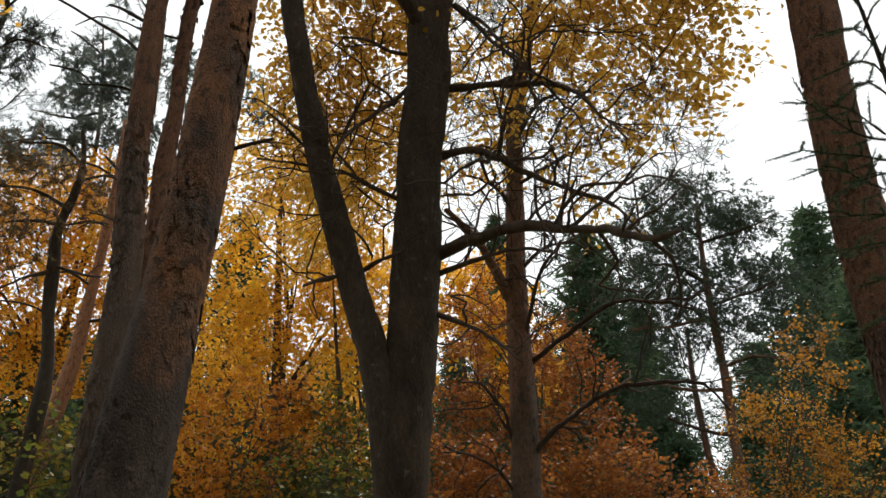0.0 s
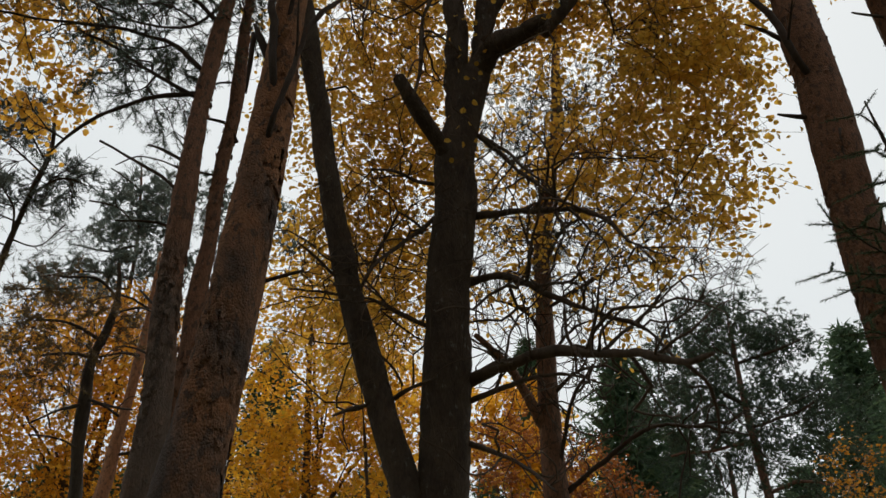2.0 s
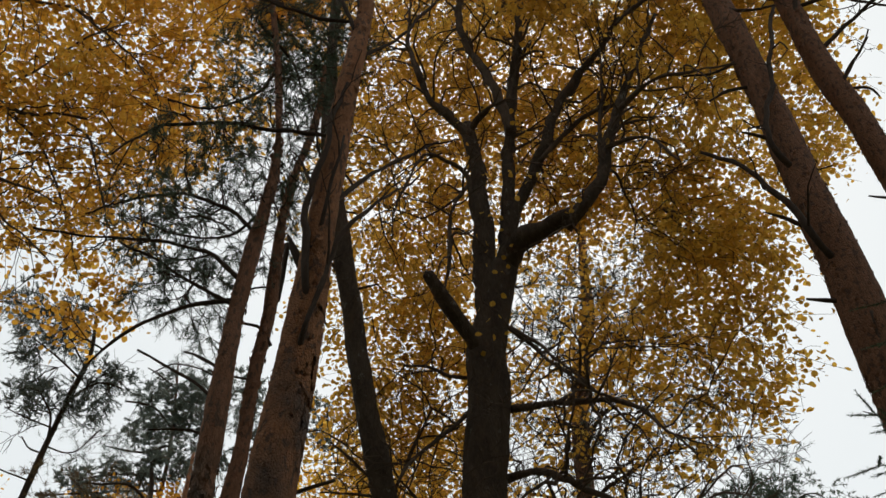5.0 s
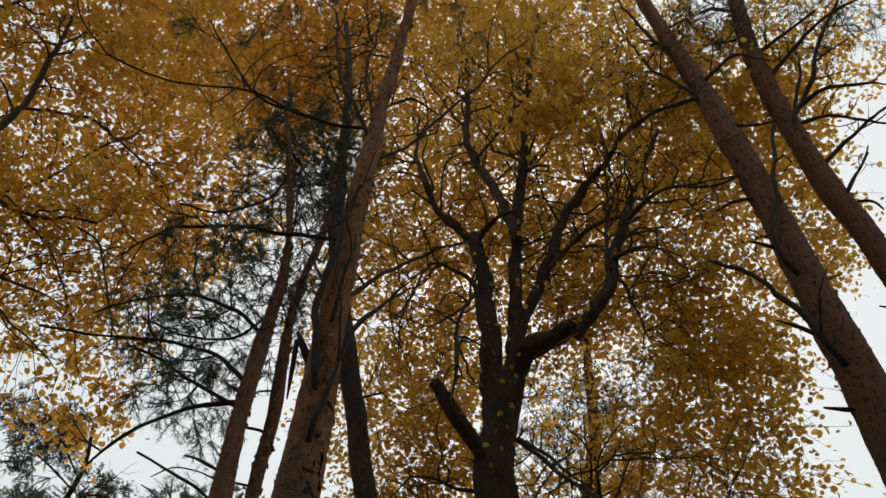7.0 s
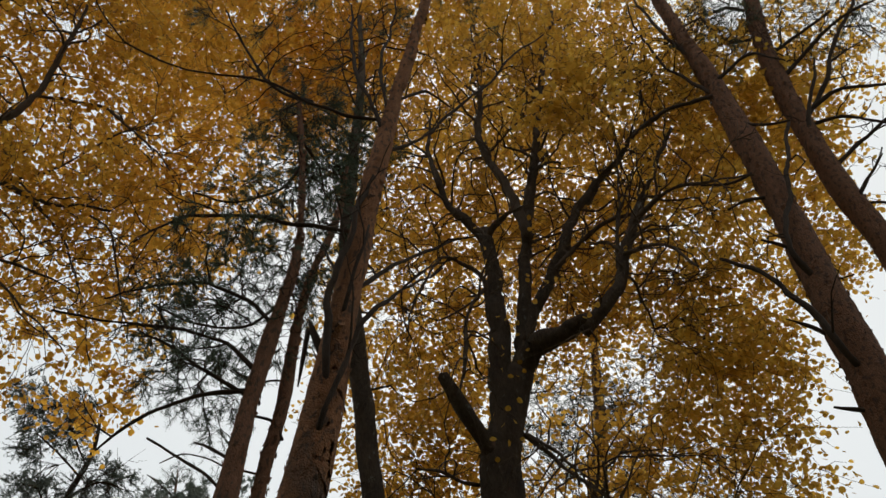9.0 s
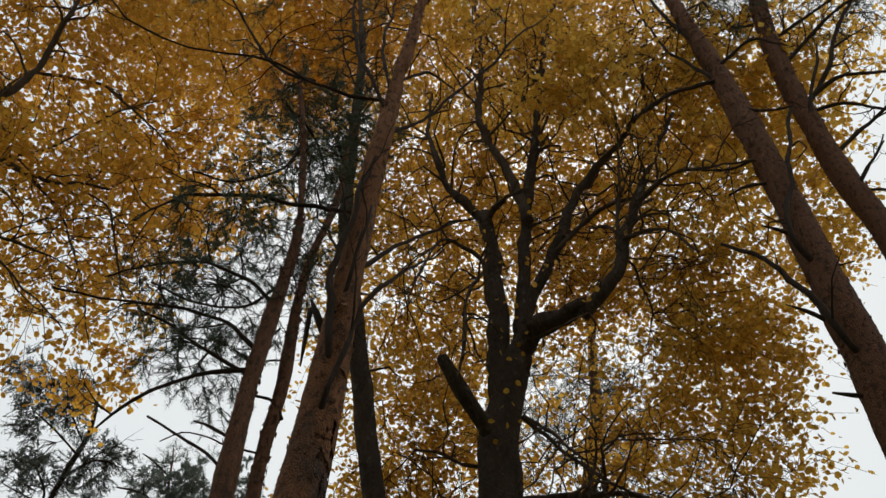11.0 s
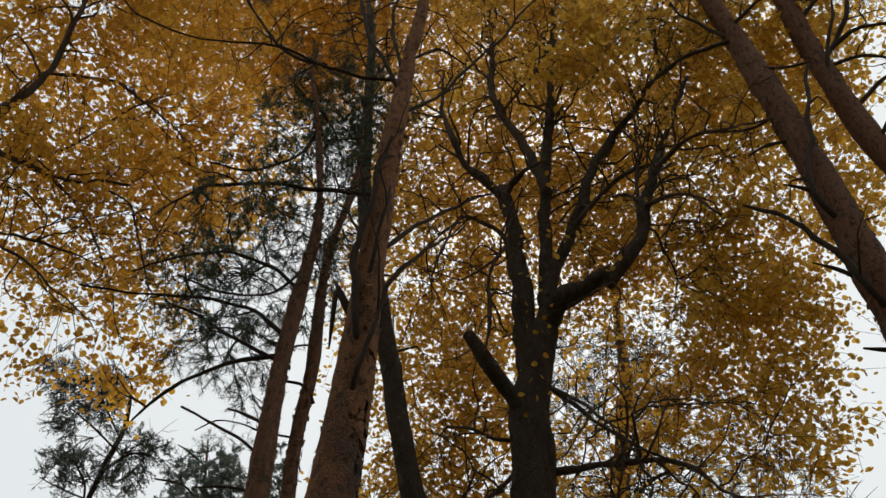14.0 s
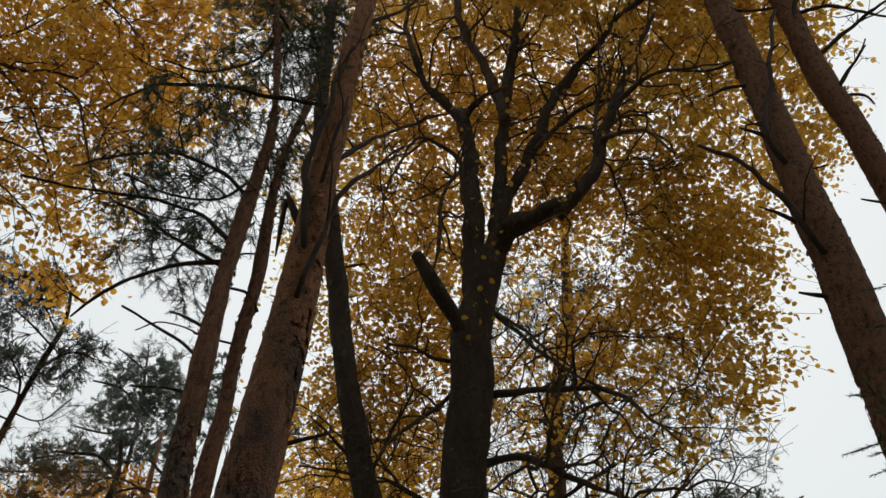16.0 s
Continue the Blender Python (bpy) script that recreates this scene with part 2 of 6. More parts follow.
# ---- building blocks ----
def mesh_part(name, verts, faces, mat, parent=None, label="", smooth=True):
    """One mesh object from vertex rows and equal-sided faces."""
    verts, faces = np.asarray(verts, np.float32), np.asarray(faces, np.int32)
    me = bpy.data.meshes.new(name)
    k = faces.shape[1]
    me.vertices.add(len(verts))
    me.vertices.foreach_set("co", verts.ravel())
    me.loops.add(faces.size)
    me.loops.foreach_set("vertex_index", faces.ravel())
    me.polygons.add(len(faces))
    me.polygons.foreach_set("loop_start", np.arange(0, faces.size, k, dtype=np.int32))
    if smooth:
        me.polygons.foreach_set("use_smooth", np.ones(len(faces), dtype=bool))
    me.update(calc_edges=True)
    me.materials.append(mat)
    ob = new(name, me)
    if parent is not None:
        ob.parent = parent
    return tagged(ob, label)


def spline(rows, step):
    """A smooth curve through the rows, about step apart."""
    p = np.asarray(rows, float)
    s = np.concatenate([[0], np.cumsum(np.linalg.norm(np.diff(p[:, :3], axis=0), axis=1) + 1e-6)])
    m = np.gradient(p, s, axis=0)
    out = []
    for k in range(len(p) - 1):
        d = s[k + 1] - s[k]
        t = np.linspace(0, 1, max(1, int(np.ceil(d / step))), endpoint=False)[:, None]
        out.append((2 * t**3 - 3 * t**2 + 1) * p[k] + (t**3 - 2 * t**2 + t) * d * m[k] + (3 * t**2 - 2 * t**3) * p[k + 1] + (t**3 - t**2) * d * m[k + 1])
    out = np.vstack(out + [p[-1:]])
    out[:, 3] = np.maximum(out[:, 3], 0.001)
    return out


def tube(path, sides, cap=True):
    """Rings round a path of x, y, z, radius: vertices and quads."""
    c, r = path[:, :3], path[:, 3]
    d = np.gradient(c, axis=0)
    d /= np.linalg.norm(d, axis=1)[:, None] + 1e-12
    ref = np.where(np.abs(d[:, 2:]) < 0.9, np.array([[0.0, 0, 1]]), np.array([[1.0, 0, 0]]))
    ref = np.tile(ref[len(ref) // 2], (len(d), 1))
    u = np.cross(d, ref)
    u /= np.linalg.norm(u, axis=1)[:, None] + 1e-12
    w = np.cross(d, u)
    a = np.linspace(0, 2 * np.pi, sides, endpoint=False)
    v = c[:, None] + r[:, None, None] * (np.cos(a)[None, :, None] * u[:, None] + np.sin(a)[None, :, None] * w[:, None])
    n = len(c)
    i, j = np.meshgrid(np.arange(n - 1), np.arange(sides), indexing="ij")
    k = (j + 1) % sides
    f = np.stack([i * sides + j, i * sides + k, (i + 1) * sides + k, (i + 1) * sides + j], -1).reshape(-1, 4)
    v = v.reshape(-1, 3)
    if cap:
        v = np.vstack([v, c[-1:] + d[-1:] * r[-1] * 0.4, c[:1] - d[:1] * r[0] * 0.3])
        tip = len(v) - 2
        f = np.vstack([f, [[q + 1, q, tip + 1, (q + 2) % sides] for q in range(0, sides, 2)]])
        e = (n - 1) * sides
        f = np.vstack([f, [[e + q, e + q + 1, e + (q + 2) % sides, tip] for q in range(0, sides, 2)]])
    return v, f


def joined(pieces):
    vs, fs, n = [], [], 0
    for v, f in pieces:
        vs.append(v)
        fs.append(f + n)
        n += len(v)
    return np.vstack(vs), np.vstack(fs)


def rough(v, centres, amount, fine):
    """Pushes the rings of a trunk in and out, for lumps and flaking plates."""
    out = v.copy()
    for i, (p, c) in enumerate(zip(v, centres)):
        k = noise.noise(Vector((p[0] * 7, p[1] * 7, p[2] * 2.2))) * amount
        k += noise.noise(Vector((p[0] * 38, p[1] * 38, p[2] * 16))) * fine
        out[i] = p + (p - c) * (k / (np.linalg.norm(p - c) + 1e-6))
    return out


class Tree:
    """A tree: its root, the barks of its wood, and the points from which twigs may grow."""

    def __init__(self, name, label, base, wood, twig, category="tree", group="", coarse=False):
        self.root = tagged(new(name), label, category, group)
        self.root.location = base
        self.wood, self.twig = wood, twig
        self.nodes, self.pieces, self.leaves = [], [], []
        self.limbs = []
        self.coarse = coarse

    def local(self, v):
        return np.asarray(v) - np.array(self.root.location)


def limb(tree, name, *rows):
    """A trunk, leader, limb or dead branch as one tapered, slightly gnarled mesh."""
    rows = np.array(rows)
    big = rows[:, 3].max()
    if name not in ("trunk", "stem", "loose_bark"):
        back = rows[0, :3] - rows[1, :3]
        rows[0, :3] += back * (0.02 + 0.5 * rows[0, 3]) / np.linalg.norm(back)
    step = 0.16 if tree.coarse else 0.045 if big > 0.08 else 0.05
    path = spline(rows, step)
    if name in ("limb", "leader", "dead_branch", "branch"):
        s = np.concatenate([[0], np.cumsum(np.linalg.norm(np.diff(path[:, :3], axis=0), axis=1))])
        seed = 9.1 * abs(rows[0, 0]) + 3.7 * rows[0, 2]
        free = np.clip(s / 0.35, 0, 1) * (0.5 if name == "dead_branch" else 1.0) * min(1.0, 0.35 + big * 16)
        for k in range(3):
            for octave, size in ((1.7, 0.05), (4.3, 0.026), (11.0, 0.014)):
                path[:, k] += free * size * np.array([noise.noise(Vector((q * octave, seed, 5.0 * k))) for q in s])
    knots = np.array([noise.noise(Vector(p[:3] * 5.0)) + 0.7 * noise.noise(Vector(p[:3] * 13.0)) for p in path])
    path[:, 3] *= 1 + (0.07 if name in ("trunk", "stem") else 0.22) * knots
    if "stub" in name:
        path[:, 3] *= 1 + 0.12 * np.array([noise.noise(Vector(p[:3] * 14)) for p in path])
    sides = (10 if big > 0.03 else 6) if tree.coarse else 30 if big > 0.08 else 16 if big > 0.03 else 8
    v, f = tube(path, sides)
    c = np.vstack([np.repeat(path[:, :3], sides, 0), path[-1:, :3], path[:1, :3]])
    if big > 0.012:
        v = rough(v, c, 0.16 * min(big, 0.10), 0.05 * min(big, 0.12))
    wood = tree.twig if (big < 0.045 or name in ("dead_branch", "branch")) and tree.twig else tree.wood
    ob = mesh_part(name, tree.local(v), f, wood, tree.root)
    if name not in ("dead_branch", "loose_bark", "broken_stub"):
        keep = path[:: max(1, int(0.12 / step))]
        if name in ("trunk", "stem"):
            keep = keep[keep[:, 3] < 0.085]
        tree.nodes.append(keep)
        if name != "trunk":
            tree.limbs.append((ob, path[path[:, 3] < 0.06], wood))
    return ob


def crooked(rng, start, way, length, r0, r1, step=0.06, bend=0.42, lift=0.04):
    """A zigzag shoot: rows of x, y, z, radius."""
    d = np.array(way, float)
    d /= np.linalg.norm(d) + 1e-9
    k = max(4, int(length / step))
    rows, p, drift = [np.array(start, float)], np.array(start, float), rng.normal(size=3) * 0.1
    for i in range(k - 1):
        d = d + drift + rng.normal(size=3) * bend * (1.0 if i % 2 else 0.35) + np.array((0, 0, lift))
        d /= np.linalg.norm(d)
        p = p + d * length / (k - 1)
        rows.append(p)
    return np.hstack([np.array(rows), np.linspace(r0, r1, k)[:, None]])


def ramify(tree, rng, per_metre, reach, twigs=3, rise=0.25, start=0.2):
    """Crooked side branches along each limb, with bare shoots on them."""
    for ob, path, wood in tree.limbs:
        if len(path) < 4:
            continue
        length = np.linalg.norm(np.diff(path[:, :3], axis=0), axis=1).sum()
        for _ in range(int(length * per_metre + rng.random())):
            i = int(rng.uniform(start, 0.98) * (len(path) - 2))
            d = path[i + 1, :3] - path[i, :3]
            d /= np.linalg.norm(d) + 1e-9
            q = rng.normal(size=3)
            q -= d * (q @ d)
            way = 0.75 * d + 0.95 * q / np.linalg.norm(q) + np.array((0, 0, rise))
            ln = reach * rng.uniform(0.4, 1.2)
            r = max(min(path[i, 3] * 0.6, 0.011 * ln**0.5 + 0.002), 0.0028)
            row = crooked(rng, path[i, :3], way, ln, r, 0.0018)
            v, f = tube(row, 5 if len(row) % 2 else 6, False)
            mesh_part("side_branch", tree.local(v), f, tree.twig, ob)
            tree.nodes.append(row[1:])
            for _ in range(twigs):
                j = rng.integers(len(row) // 4, len(row))
                e = rng.normal(size=3) * 0.8 + (row[j, :3] - row[j - 1, :3]) / 0.06
                tree.pieces.append(tube(crooked(rng, row[j, :3], e, ln * rng.uniform(0.2, 0.55), min(0.0032, row[j, 3]), 0.0012, 0.05), 3, False))


def bark_flakes(tree, rng, trunk, count, low=0.0):
    """Loose scales that curl off a trunk and roughen its outline."""
    path = spline(np.array(trunk), 0.05)
    path = path[path[:, 2] > low]
    i = rng.integers(1, len(path) - 1, size=count)
    a = rng.uniform(0, 2 * np.pi, size=count)
    out = np.stack([np.cos(a), np.sin(a), np.zeros(count)], -1)
    side = np.stack([-np.sin(a), np.cos(a), np.zeros(count)], -1)
    c = path[i, :3] + out * path[i, 3:] * 0.97 + np.array((0, 0, 1)) * rng.uniform(-0.03, 0.03, size=(count, 1))
    w, h = rng.uniform(0.005, 0.017, size=(count, 1)), rng.uniform(0.01, 0.038, size=(count, 1))
    lift = rng.uniform(0.1, 0.55, size=(count, 1)) * h
    up = np.array((0, 0, 1.0)) * rng.choice([-1, 1], size=(count, 1))
    skew = side * rng.normal(size=(count, 1)) * 0.004
    v = np.stack([c - side * w, c + side * w, c + side * w * 0.6 + up * h + out * lift + skew, c - side * w * 0.7 + up * h * 0.8 + out * lift * 0.7], 1)
    f = np.arange(count * 4).reshape(-1, 4)
    tagged(mesh_part("flaking_bark", tree.local(v.reshape(-1, 3)), f, tree.wood, tree.root, smooth=False), kind="stuff")


def bark_plates(tree, rng, trunk, count, low, high, size=0.016):
    """Scaly plates, each a low dome with a raised edge, over the old bark of a trunk."""
    path = spline(np.array(trunk), 0.02)
    path = path[(path[:, 2] > low) & (path[:, 2] < high)]
    i = rng.integers(1, len(path) - 1, size=count)
    a = rng.uniform(0, 2 * np.pi, size=count)
    out = np.stack([np.cos(a), np.sin(a), np.zeros(count)], -1)
    side = np.stack([-np.sin(a), np.cos(a), np.zeros(count)], -1)
    rise = np.array((0, 0, 1.0))
    r = path[i, 3:]
    c = path[i, :3] + rise * rng.uniform(-0.01, 0.01, size=(count, 1))
    w = size * rng.uniform(0.5, 1.2, size=(count, 1))
    h = w * rng.uniform(1.1, 2.4, size=(count, 1))
    tilt = rng.normal(size=(count, 2)) * 0.025
    rows = []
    for k, ang in enumerate(np.linspace(0, 2 * np.pi, 7, endpoint=False)):
        q = rng.uniform(0.75, 1.15, size=(count, 1))
        x, z = np.cos(ang) * w * q, np.sin(ang) * h * q
        bulge = np.sqrt(np.maximum(r * r - x * x, 1e-6)) - r
        rows.append(c + side * x + rise * z + out * (r + bulge + 0.0005 + x * tilt[:, :1] + z * tilt[:, 1:] * 0.5))
    rows.append(c + out * (r + 0.002 + 0.07 * w))
    v = np.stack(rows, 1)
    f = np.array([(k, (k + 1) % 7, 7) for k in range(7)])[None] + (np.arange(count) * 8)[:, None, None]
    tagged(mesh_part("scaly_bark", tree.local(v.reshape(-1, 3)), f.reshape(-1, 3), tree.wood, tree.root, smooth=False), kind="stuff")


def inside(rng, blobs):
    """Points through ellipsoids: rows of x, y, z, rx, ry, rz and how many. Gaps are left by a slow noise."""
    pts = []
    for x, y, z, a, b, c, count in blobs:
        size = np.array((a, b, c))
        got = np.zeros((0, 3))
        while len(got) < count:
            q = rng.normal(size=(7, 3))
            q *= (rng.random(size=(7, 1)) ** 0.42) / np.linalg.norm(q, axis=1)[:, None]
            p = np.array((x, y, z)) + q * size
            if len(got):
                gap = np.linalg.norm((p[:, None] - got[None]) / size, axis=2).min(1)
                p = p[np.argsort(-gap)]
            for k in p[:2]:
                if noise.noise(Vector(k * 1.9)) > -0.24 + 0.3 * (rng.random() - 0.5):
                    got = np.vstack([got, k])
                    break
        pts.append(got)
    return np.vstack(pts)


def grow(tree, rng, blobs, thick=0.009, droop=0.1, stout=1.0):
    """Twigs from the nearest wood to points of the crown, nearest first. Returns the ends with their directions."""
    targets = inside(rng, blobs)
    nodes = np.vstack(tree.nodes)
    nodes = np.hstack([nodes[:, :3], np.clip(nodes[:, 3:], 0.002, thick)])
    order = np.argsort([np.min(np.linalg.norm(nodes[:, :3] - t, axis=1)) for t in targets])
    store = np.zeros((len(nodes) + 9 * len(targets), 4))
    store[: len(nodes)] = nodes
    n = len(nodes)
    ends, dirs = [], []
    for t in targets[order]:
        d = np.linalg.norm(store[:n, :3] - t, axis=1) + 0.3 * (store[:n, 3] < 0.003)
        a = store[np.argmin(d)]
        way = t - a[:3]
        length = np.linalg.norm(way)
        if length < 0.05:
            continue
        bend = rng.normal(size=3) * 0.13 * length + np.array((0, 0, droop * length))
        k = max(3, min(10, int(length / 0.11)))
        s = np.linspace(0, 1, k)
        p = a[:3] + way * s[:, None] + bend * (np.sin(np.pi * s) * (1 - 0.3 * s))[:, None] + (np.cumsum(rng.normal(size=(k, 3)), 0) * 0.05 * np.sin(np.pi * np.clip(s[:, None], 0.02, 0.98)) ** 0.5) * min(1.0, length * 1.4)
        p[0] = a[:3]
        r0 = min(a[3] * 0.85, (0.0034 + 0.006 * length) * stout)
        path = np.hstack([p, np.linspace(r0, min(r0, 0.0021 * stout**0.7), k)[:, None]])
        tree.pieces.append(tube(path, 3, False))
        store[n : n + k - 1] = path[1:]
        n += k - 1
        ends.append(p[-1])
        e = p[-1] - p[-2]
        dirs.append(e / np.linalg.norm(e))
    return np.array(ends), np.array(dirs)


def twiglets(tree, rng, ends, dirs, count, length, spread=0.9, sag=0.0, radius=0.0022):
    """Short shoots at the ends of twigs; returns points along them with their directions."""
    pts, way = [], []
    for e, d in zip(ends, dirs):
        for _ in range(count):
            q = d + rng.normal(size=3) * spread
            q[2] -= sag
            q /= np.linalg.norm(q)
            ln = length * rng.uniform(0.5, 1.2)
            s = np.linspace(0, 1, 3)[:, None]
            p = e + q * ln * s + np.array((0, 0, -0.18 * ln)) * s**2 + rng.normal(size=(3, 3)) * 0.13 * ln
            p[0] = e
            tree.pieces.append(tube(np.hstack([p, np.linspace(radius, radius * 0.6, 3)[:, None]]), 3, False))
            pts.append(p)
            way.append(np.tile(q, (3, 1)))
    return np.array(pts), np.array(way)


LEAF = np.array([(0, 0, -0.02), (0.36, 0.1, 0.04), (0.52, 0.46, 0.06), (0.36, 0.86, 0.03), (0, 1.02, -0.04), (-0.36, 0.86, 0.03), (-0.52, 0.46, 0.06), (-0.36, 0.1, 0.04)])
LEAF_FACES = np.array([(0, 1, 2, 3, 4), (0, 4, 5, 6, 7)])
DISC = np.array([(0.1, 0, 0), (0.54, 0.36, 0.05), (0.34, 0.92, 0.0), (-0.3, 0.96, -0.02), (-0.52, 0.36, 0.04)])
DISC_FACES = np.array([(0, 1, 2, 3, 4)])
KITE = np.array([(0, 0, 0), (0.5, 0.55, 0.08), (0, 1.1, -0.03), (-0.5, 0.55, 0.08)])
KITE_FACES = np.array([(0, 1, 2, 3)])
MAPLE = np.array([(0, 0, 0), (0.3, 0.12, 0.02), (0.62, 0.38, 0.06), (0.3, 0.5, 0.0), (0.36, 0.86, 0.04), (0, 1.1, -0.05), (-0.36, 0.86, 0.04), (-0.3, 0.5, 0.0), (-0.62, 0.38, 0.06), (-0.3, 0.12, 0.02)])
MAPLE_FACES = np.array([(0, 1, 2, 3), (0, 3, 4, 5), (0, 5, 6, 7), (0, 7, 8, 9)])


def leaves(rng, at, size, shape=LEAF, faces=LEAF_FACES, hang=0.5):
    """Leaves at points, spread more or less flat, each turned its own way."""
    n = len(at)
    z = rng.normal(size=(n, 3)) * 0.75 + np.array((0, 0, 1.0))
    z /= np.linalg.norm(z, axis=1)[:, None]
    y = rng.normal(size=(n, 3))
    y[:, 2] -= hang
    x = np.cross(y, z)
    x /= np.linalg.norm(x, axis=1)[:, None]
    y = np.cross(z, x)
    s = size * rng.uniform(0.7, 1.2, size=(n, 1, 1))
    curl = rng.uniform(-1.5, 3.0, size=(n, 1, 1))
    v = at[:, None] + s * (rng.uniform(0.86, 1.14, size=(n, 1, 1)) * shape[None, :, :1] * x[:, None] + shape[None, :, 1:2] * y[:, None] + curl * shape[None, :, 2:] * z[:, None])
    f = faces[None] + (np.arange(n) * len(shape))[:, None, None]
    return v.reshape(-1, 3), f.reshape(-1, faces.shape[1])


ROUND = [(0, 0, 0), (0.3, 0.1, 0.03), (0.5, 0.36, 0.06), (0.48, 0.66, 0.06), (0.26, 0.92, 0.02), (0, 1.08, -0.05), (-0.26, 0.92, 0.02), (-0.48, 0.66, 0.06), (-0.5, 0.36, 0.06), (-0.3, 0.1, 0.03)]
ROUND_FACES = [(0, 1, 2, 3), (0, 3, 4, 5), (0, 5, 6, 7), (0, 7, 8, 9)]


def single_leaves(tree, rng, at, size, mat):
    """The leaves that stand apart at the crown's edge, each an object of its own on a few shared meshes."""
    shapes = []
    for curl in (-1.0, 0.6, 1.8, 2.8):
        me = bpy.data.meshes.new("leaf")
        me.from_pydata([(x, y, z * curl) for x, y, z in ROUND], [], ROUND_FACES)
        me.materials.append(mat)
        shapes.append(me)
    for k, p in enumerate(tree.local(at)):
        ob = new("leaf", shapes[k % 4])
        ob.parent = tree.root
        y = rng.normal(size=3)
        y[2] -= 0.8
        y = Vector(y).normalized()
        x = y.cross(Vector(rng.normal(size=3))).normalized()
        turn = Matrix((x, y, x.cross(y))).transposed()
        ob.matrix_basis = Matrix.LocRotScale(Vector(p), turn.to_quaternion(), Vector([size * rng.uniform(0.75, 1.2)] * 3))


def needles(rng, at, way, count, length, width, open_angle=0.9):
    """Tufts of needles round the shoots."""
    n = len(at)
    d = np.repeat(way, count, 0) + rng.normal(size=(n * count, 3)) * open_angle
    d /= np.linalg.norm(d, axis=1)[:, None]
    p = np.repeat(at, count, 0) + np.repeat(way, count, 0) * rng.uniform(-0.03, 0.03, size=(n * count, 1))
    side = np.cross(d, rng.normal(size=(n * count, 3)))
    side *= width * 0.5 / np.linalg.norm(side, axis=1)[:, None]
    ln = length * rng.uniform(0.7, 1.15, size=(n * count, 1))
    v = np.stack([p - side, p + side, p + d * ln], 1).reshape(-1, 3)
    return v, np.arange(n * count * 3).reshape(-1, 3)


def broadleaf_crown(tree, rng, blobs, per_end, size, mat, label, shoots=4, reach=0.32, hang=0.5, shape=LEAF, faces=LEAF_FACES, thick=0.009, bare=(), edge=None, edge_mat=None, simple_above=99.0, stout=1.7):
    if bare:
        ends, dirs = grow(tree, rng, bare, thick * 1.8, stout=stout)
        twiglets(tree, rng, ends, dirs, 3, reach)
    ends, dirs = grow(tree, rng, blobs, thick, stout=1.0 + 0.25 * (stout > 2))
    pts, _ = twiglets(tree, rng, ends, dirs, shoots, reach)
    v, f = joined(tree.pieces)
    tagged(mesh_part("twig_work", tree.local(v), f, tree.twig, tree.root), kind="stuff")
    at = pts.reshape(-1, 3, 3)
    k = max(1, per_end // shoots)
    s = rng.random(size=(len(at), k, 1)) * 0.9 + 0.1
    p = (at[:, :1] + (at[:, 2:] - at[:, :1]) * s).reshape(-1, 3) + rng.normal(size=(len(at) * k, 3)) * 0.05
    if edge is not None:
        order = np.argsort(np.linalg.norm(p - np.array(edge), axis=1))
        single_leaves(tree, rng, p[order[:300]], size, edge_mat)
        p = p[order[300:]]
    low = p[:, 2] < simple_above
    if low.any():
        v, f = leaves(rng, p[low], size, shape, faces, hang)
        tagged(mesh_part("crown", tree.local(v), f, mat, tree.root, label, smooth=False), kind="stuff")
    if low.all():
        return
    high = p[~low]
    high = high[rng.random(len(high)) < 0.71]
    v, f = leaves(rng, high, size * 1.27, DISC, DISC_FACES, hang)
    tagged(mesh_part("crown", tree.local(v), f, mat, tree.root, label, smooth=False), kind="stuff")


def needle_crown(tree, rng, blobs, shoots, reach, count, length, width, mat, label, thick=0.01, sag=0.0, bare=(), stout=1.7):
    if bare:
        ends, dirs = grow(tree, rng, bare, thick * 1.8, stout=stout)
        twiglets(tree, rng, ends, dirs, 3, 0.3, radius=0.0012 * stout)
    ends, dirs = grow(tree, rng, blobs, thick)
    pts, way = twiglets(tree, rng, ends, dirs, shoots, reach, 0.8, sag)
    v, f = joined(tree.pieces)
    tagged(mesh_part("twig_work", tree.local(v), f, tree.twig, tree.root), kind="stuff")
    v, f = needles(rng, pts[:, 1:].reshape(-1, 3), way[:, 1:].reshape(-1, 3), count, length, width)
    tagged(mesh_part("crown", tree.local(v), f, mat, tree.root, label, smooth=False), kind="stuff")


# ---- ground ----
def ground():
    a = np.concatenate([-np.geomspace(3000, 16, 24), np.linspace(-15, 15, 61), np.geomspace(16, 3000, 24)])
    x, y = np.meshgrid(a, a, indexing="ij")
    z = np.array([noise.noise(Vector((p * 0.35, q * 0.35, 0))) * 0.07 for p, q in zip(x.ravel(), y.ravel())])
    n = len(a)
    i, j = np.meshgrid(np.arange(n - 1), np.arange(n - 1), indexing="ij")
    f = np.stack([i * n + j, (i + 1) * n + j, (i + 1) * n + j + 1, i * n + j + 1], -1).reshape(-1, 4)
    tagged(mesh_part("ground", np.stack([x.ravel(), y.ravel(), z], -1), f, LITTER), "forest floor of moss and fallen yellow leaves", "ground", kind="structure")


ground()


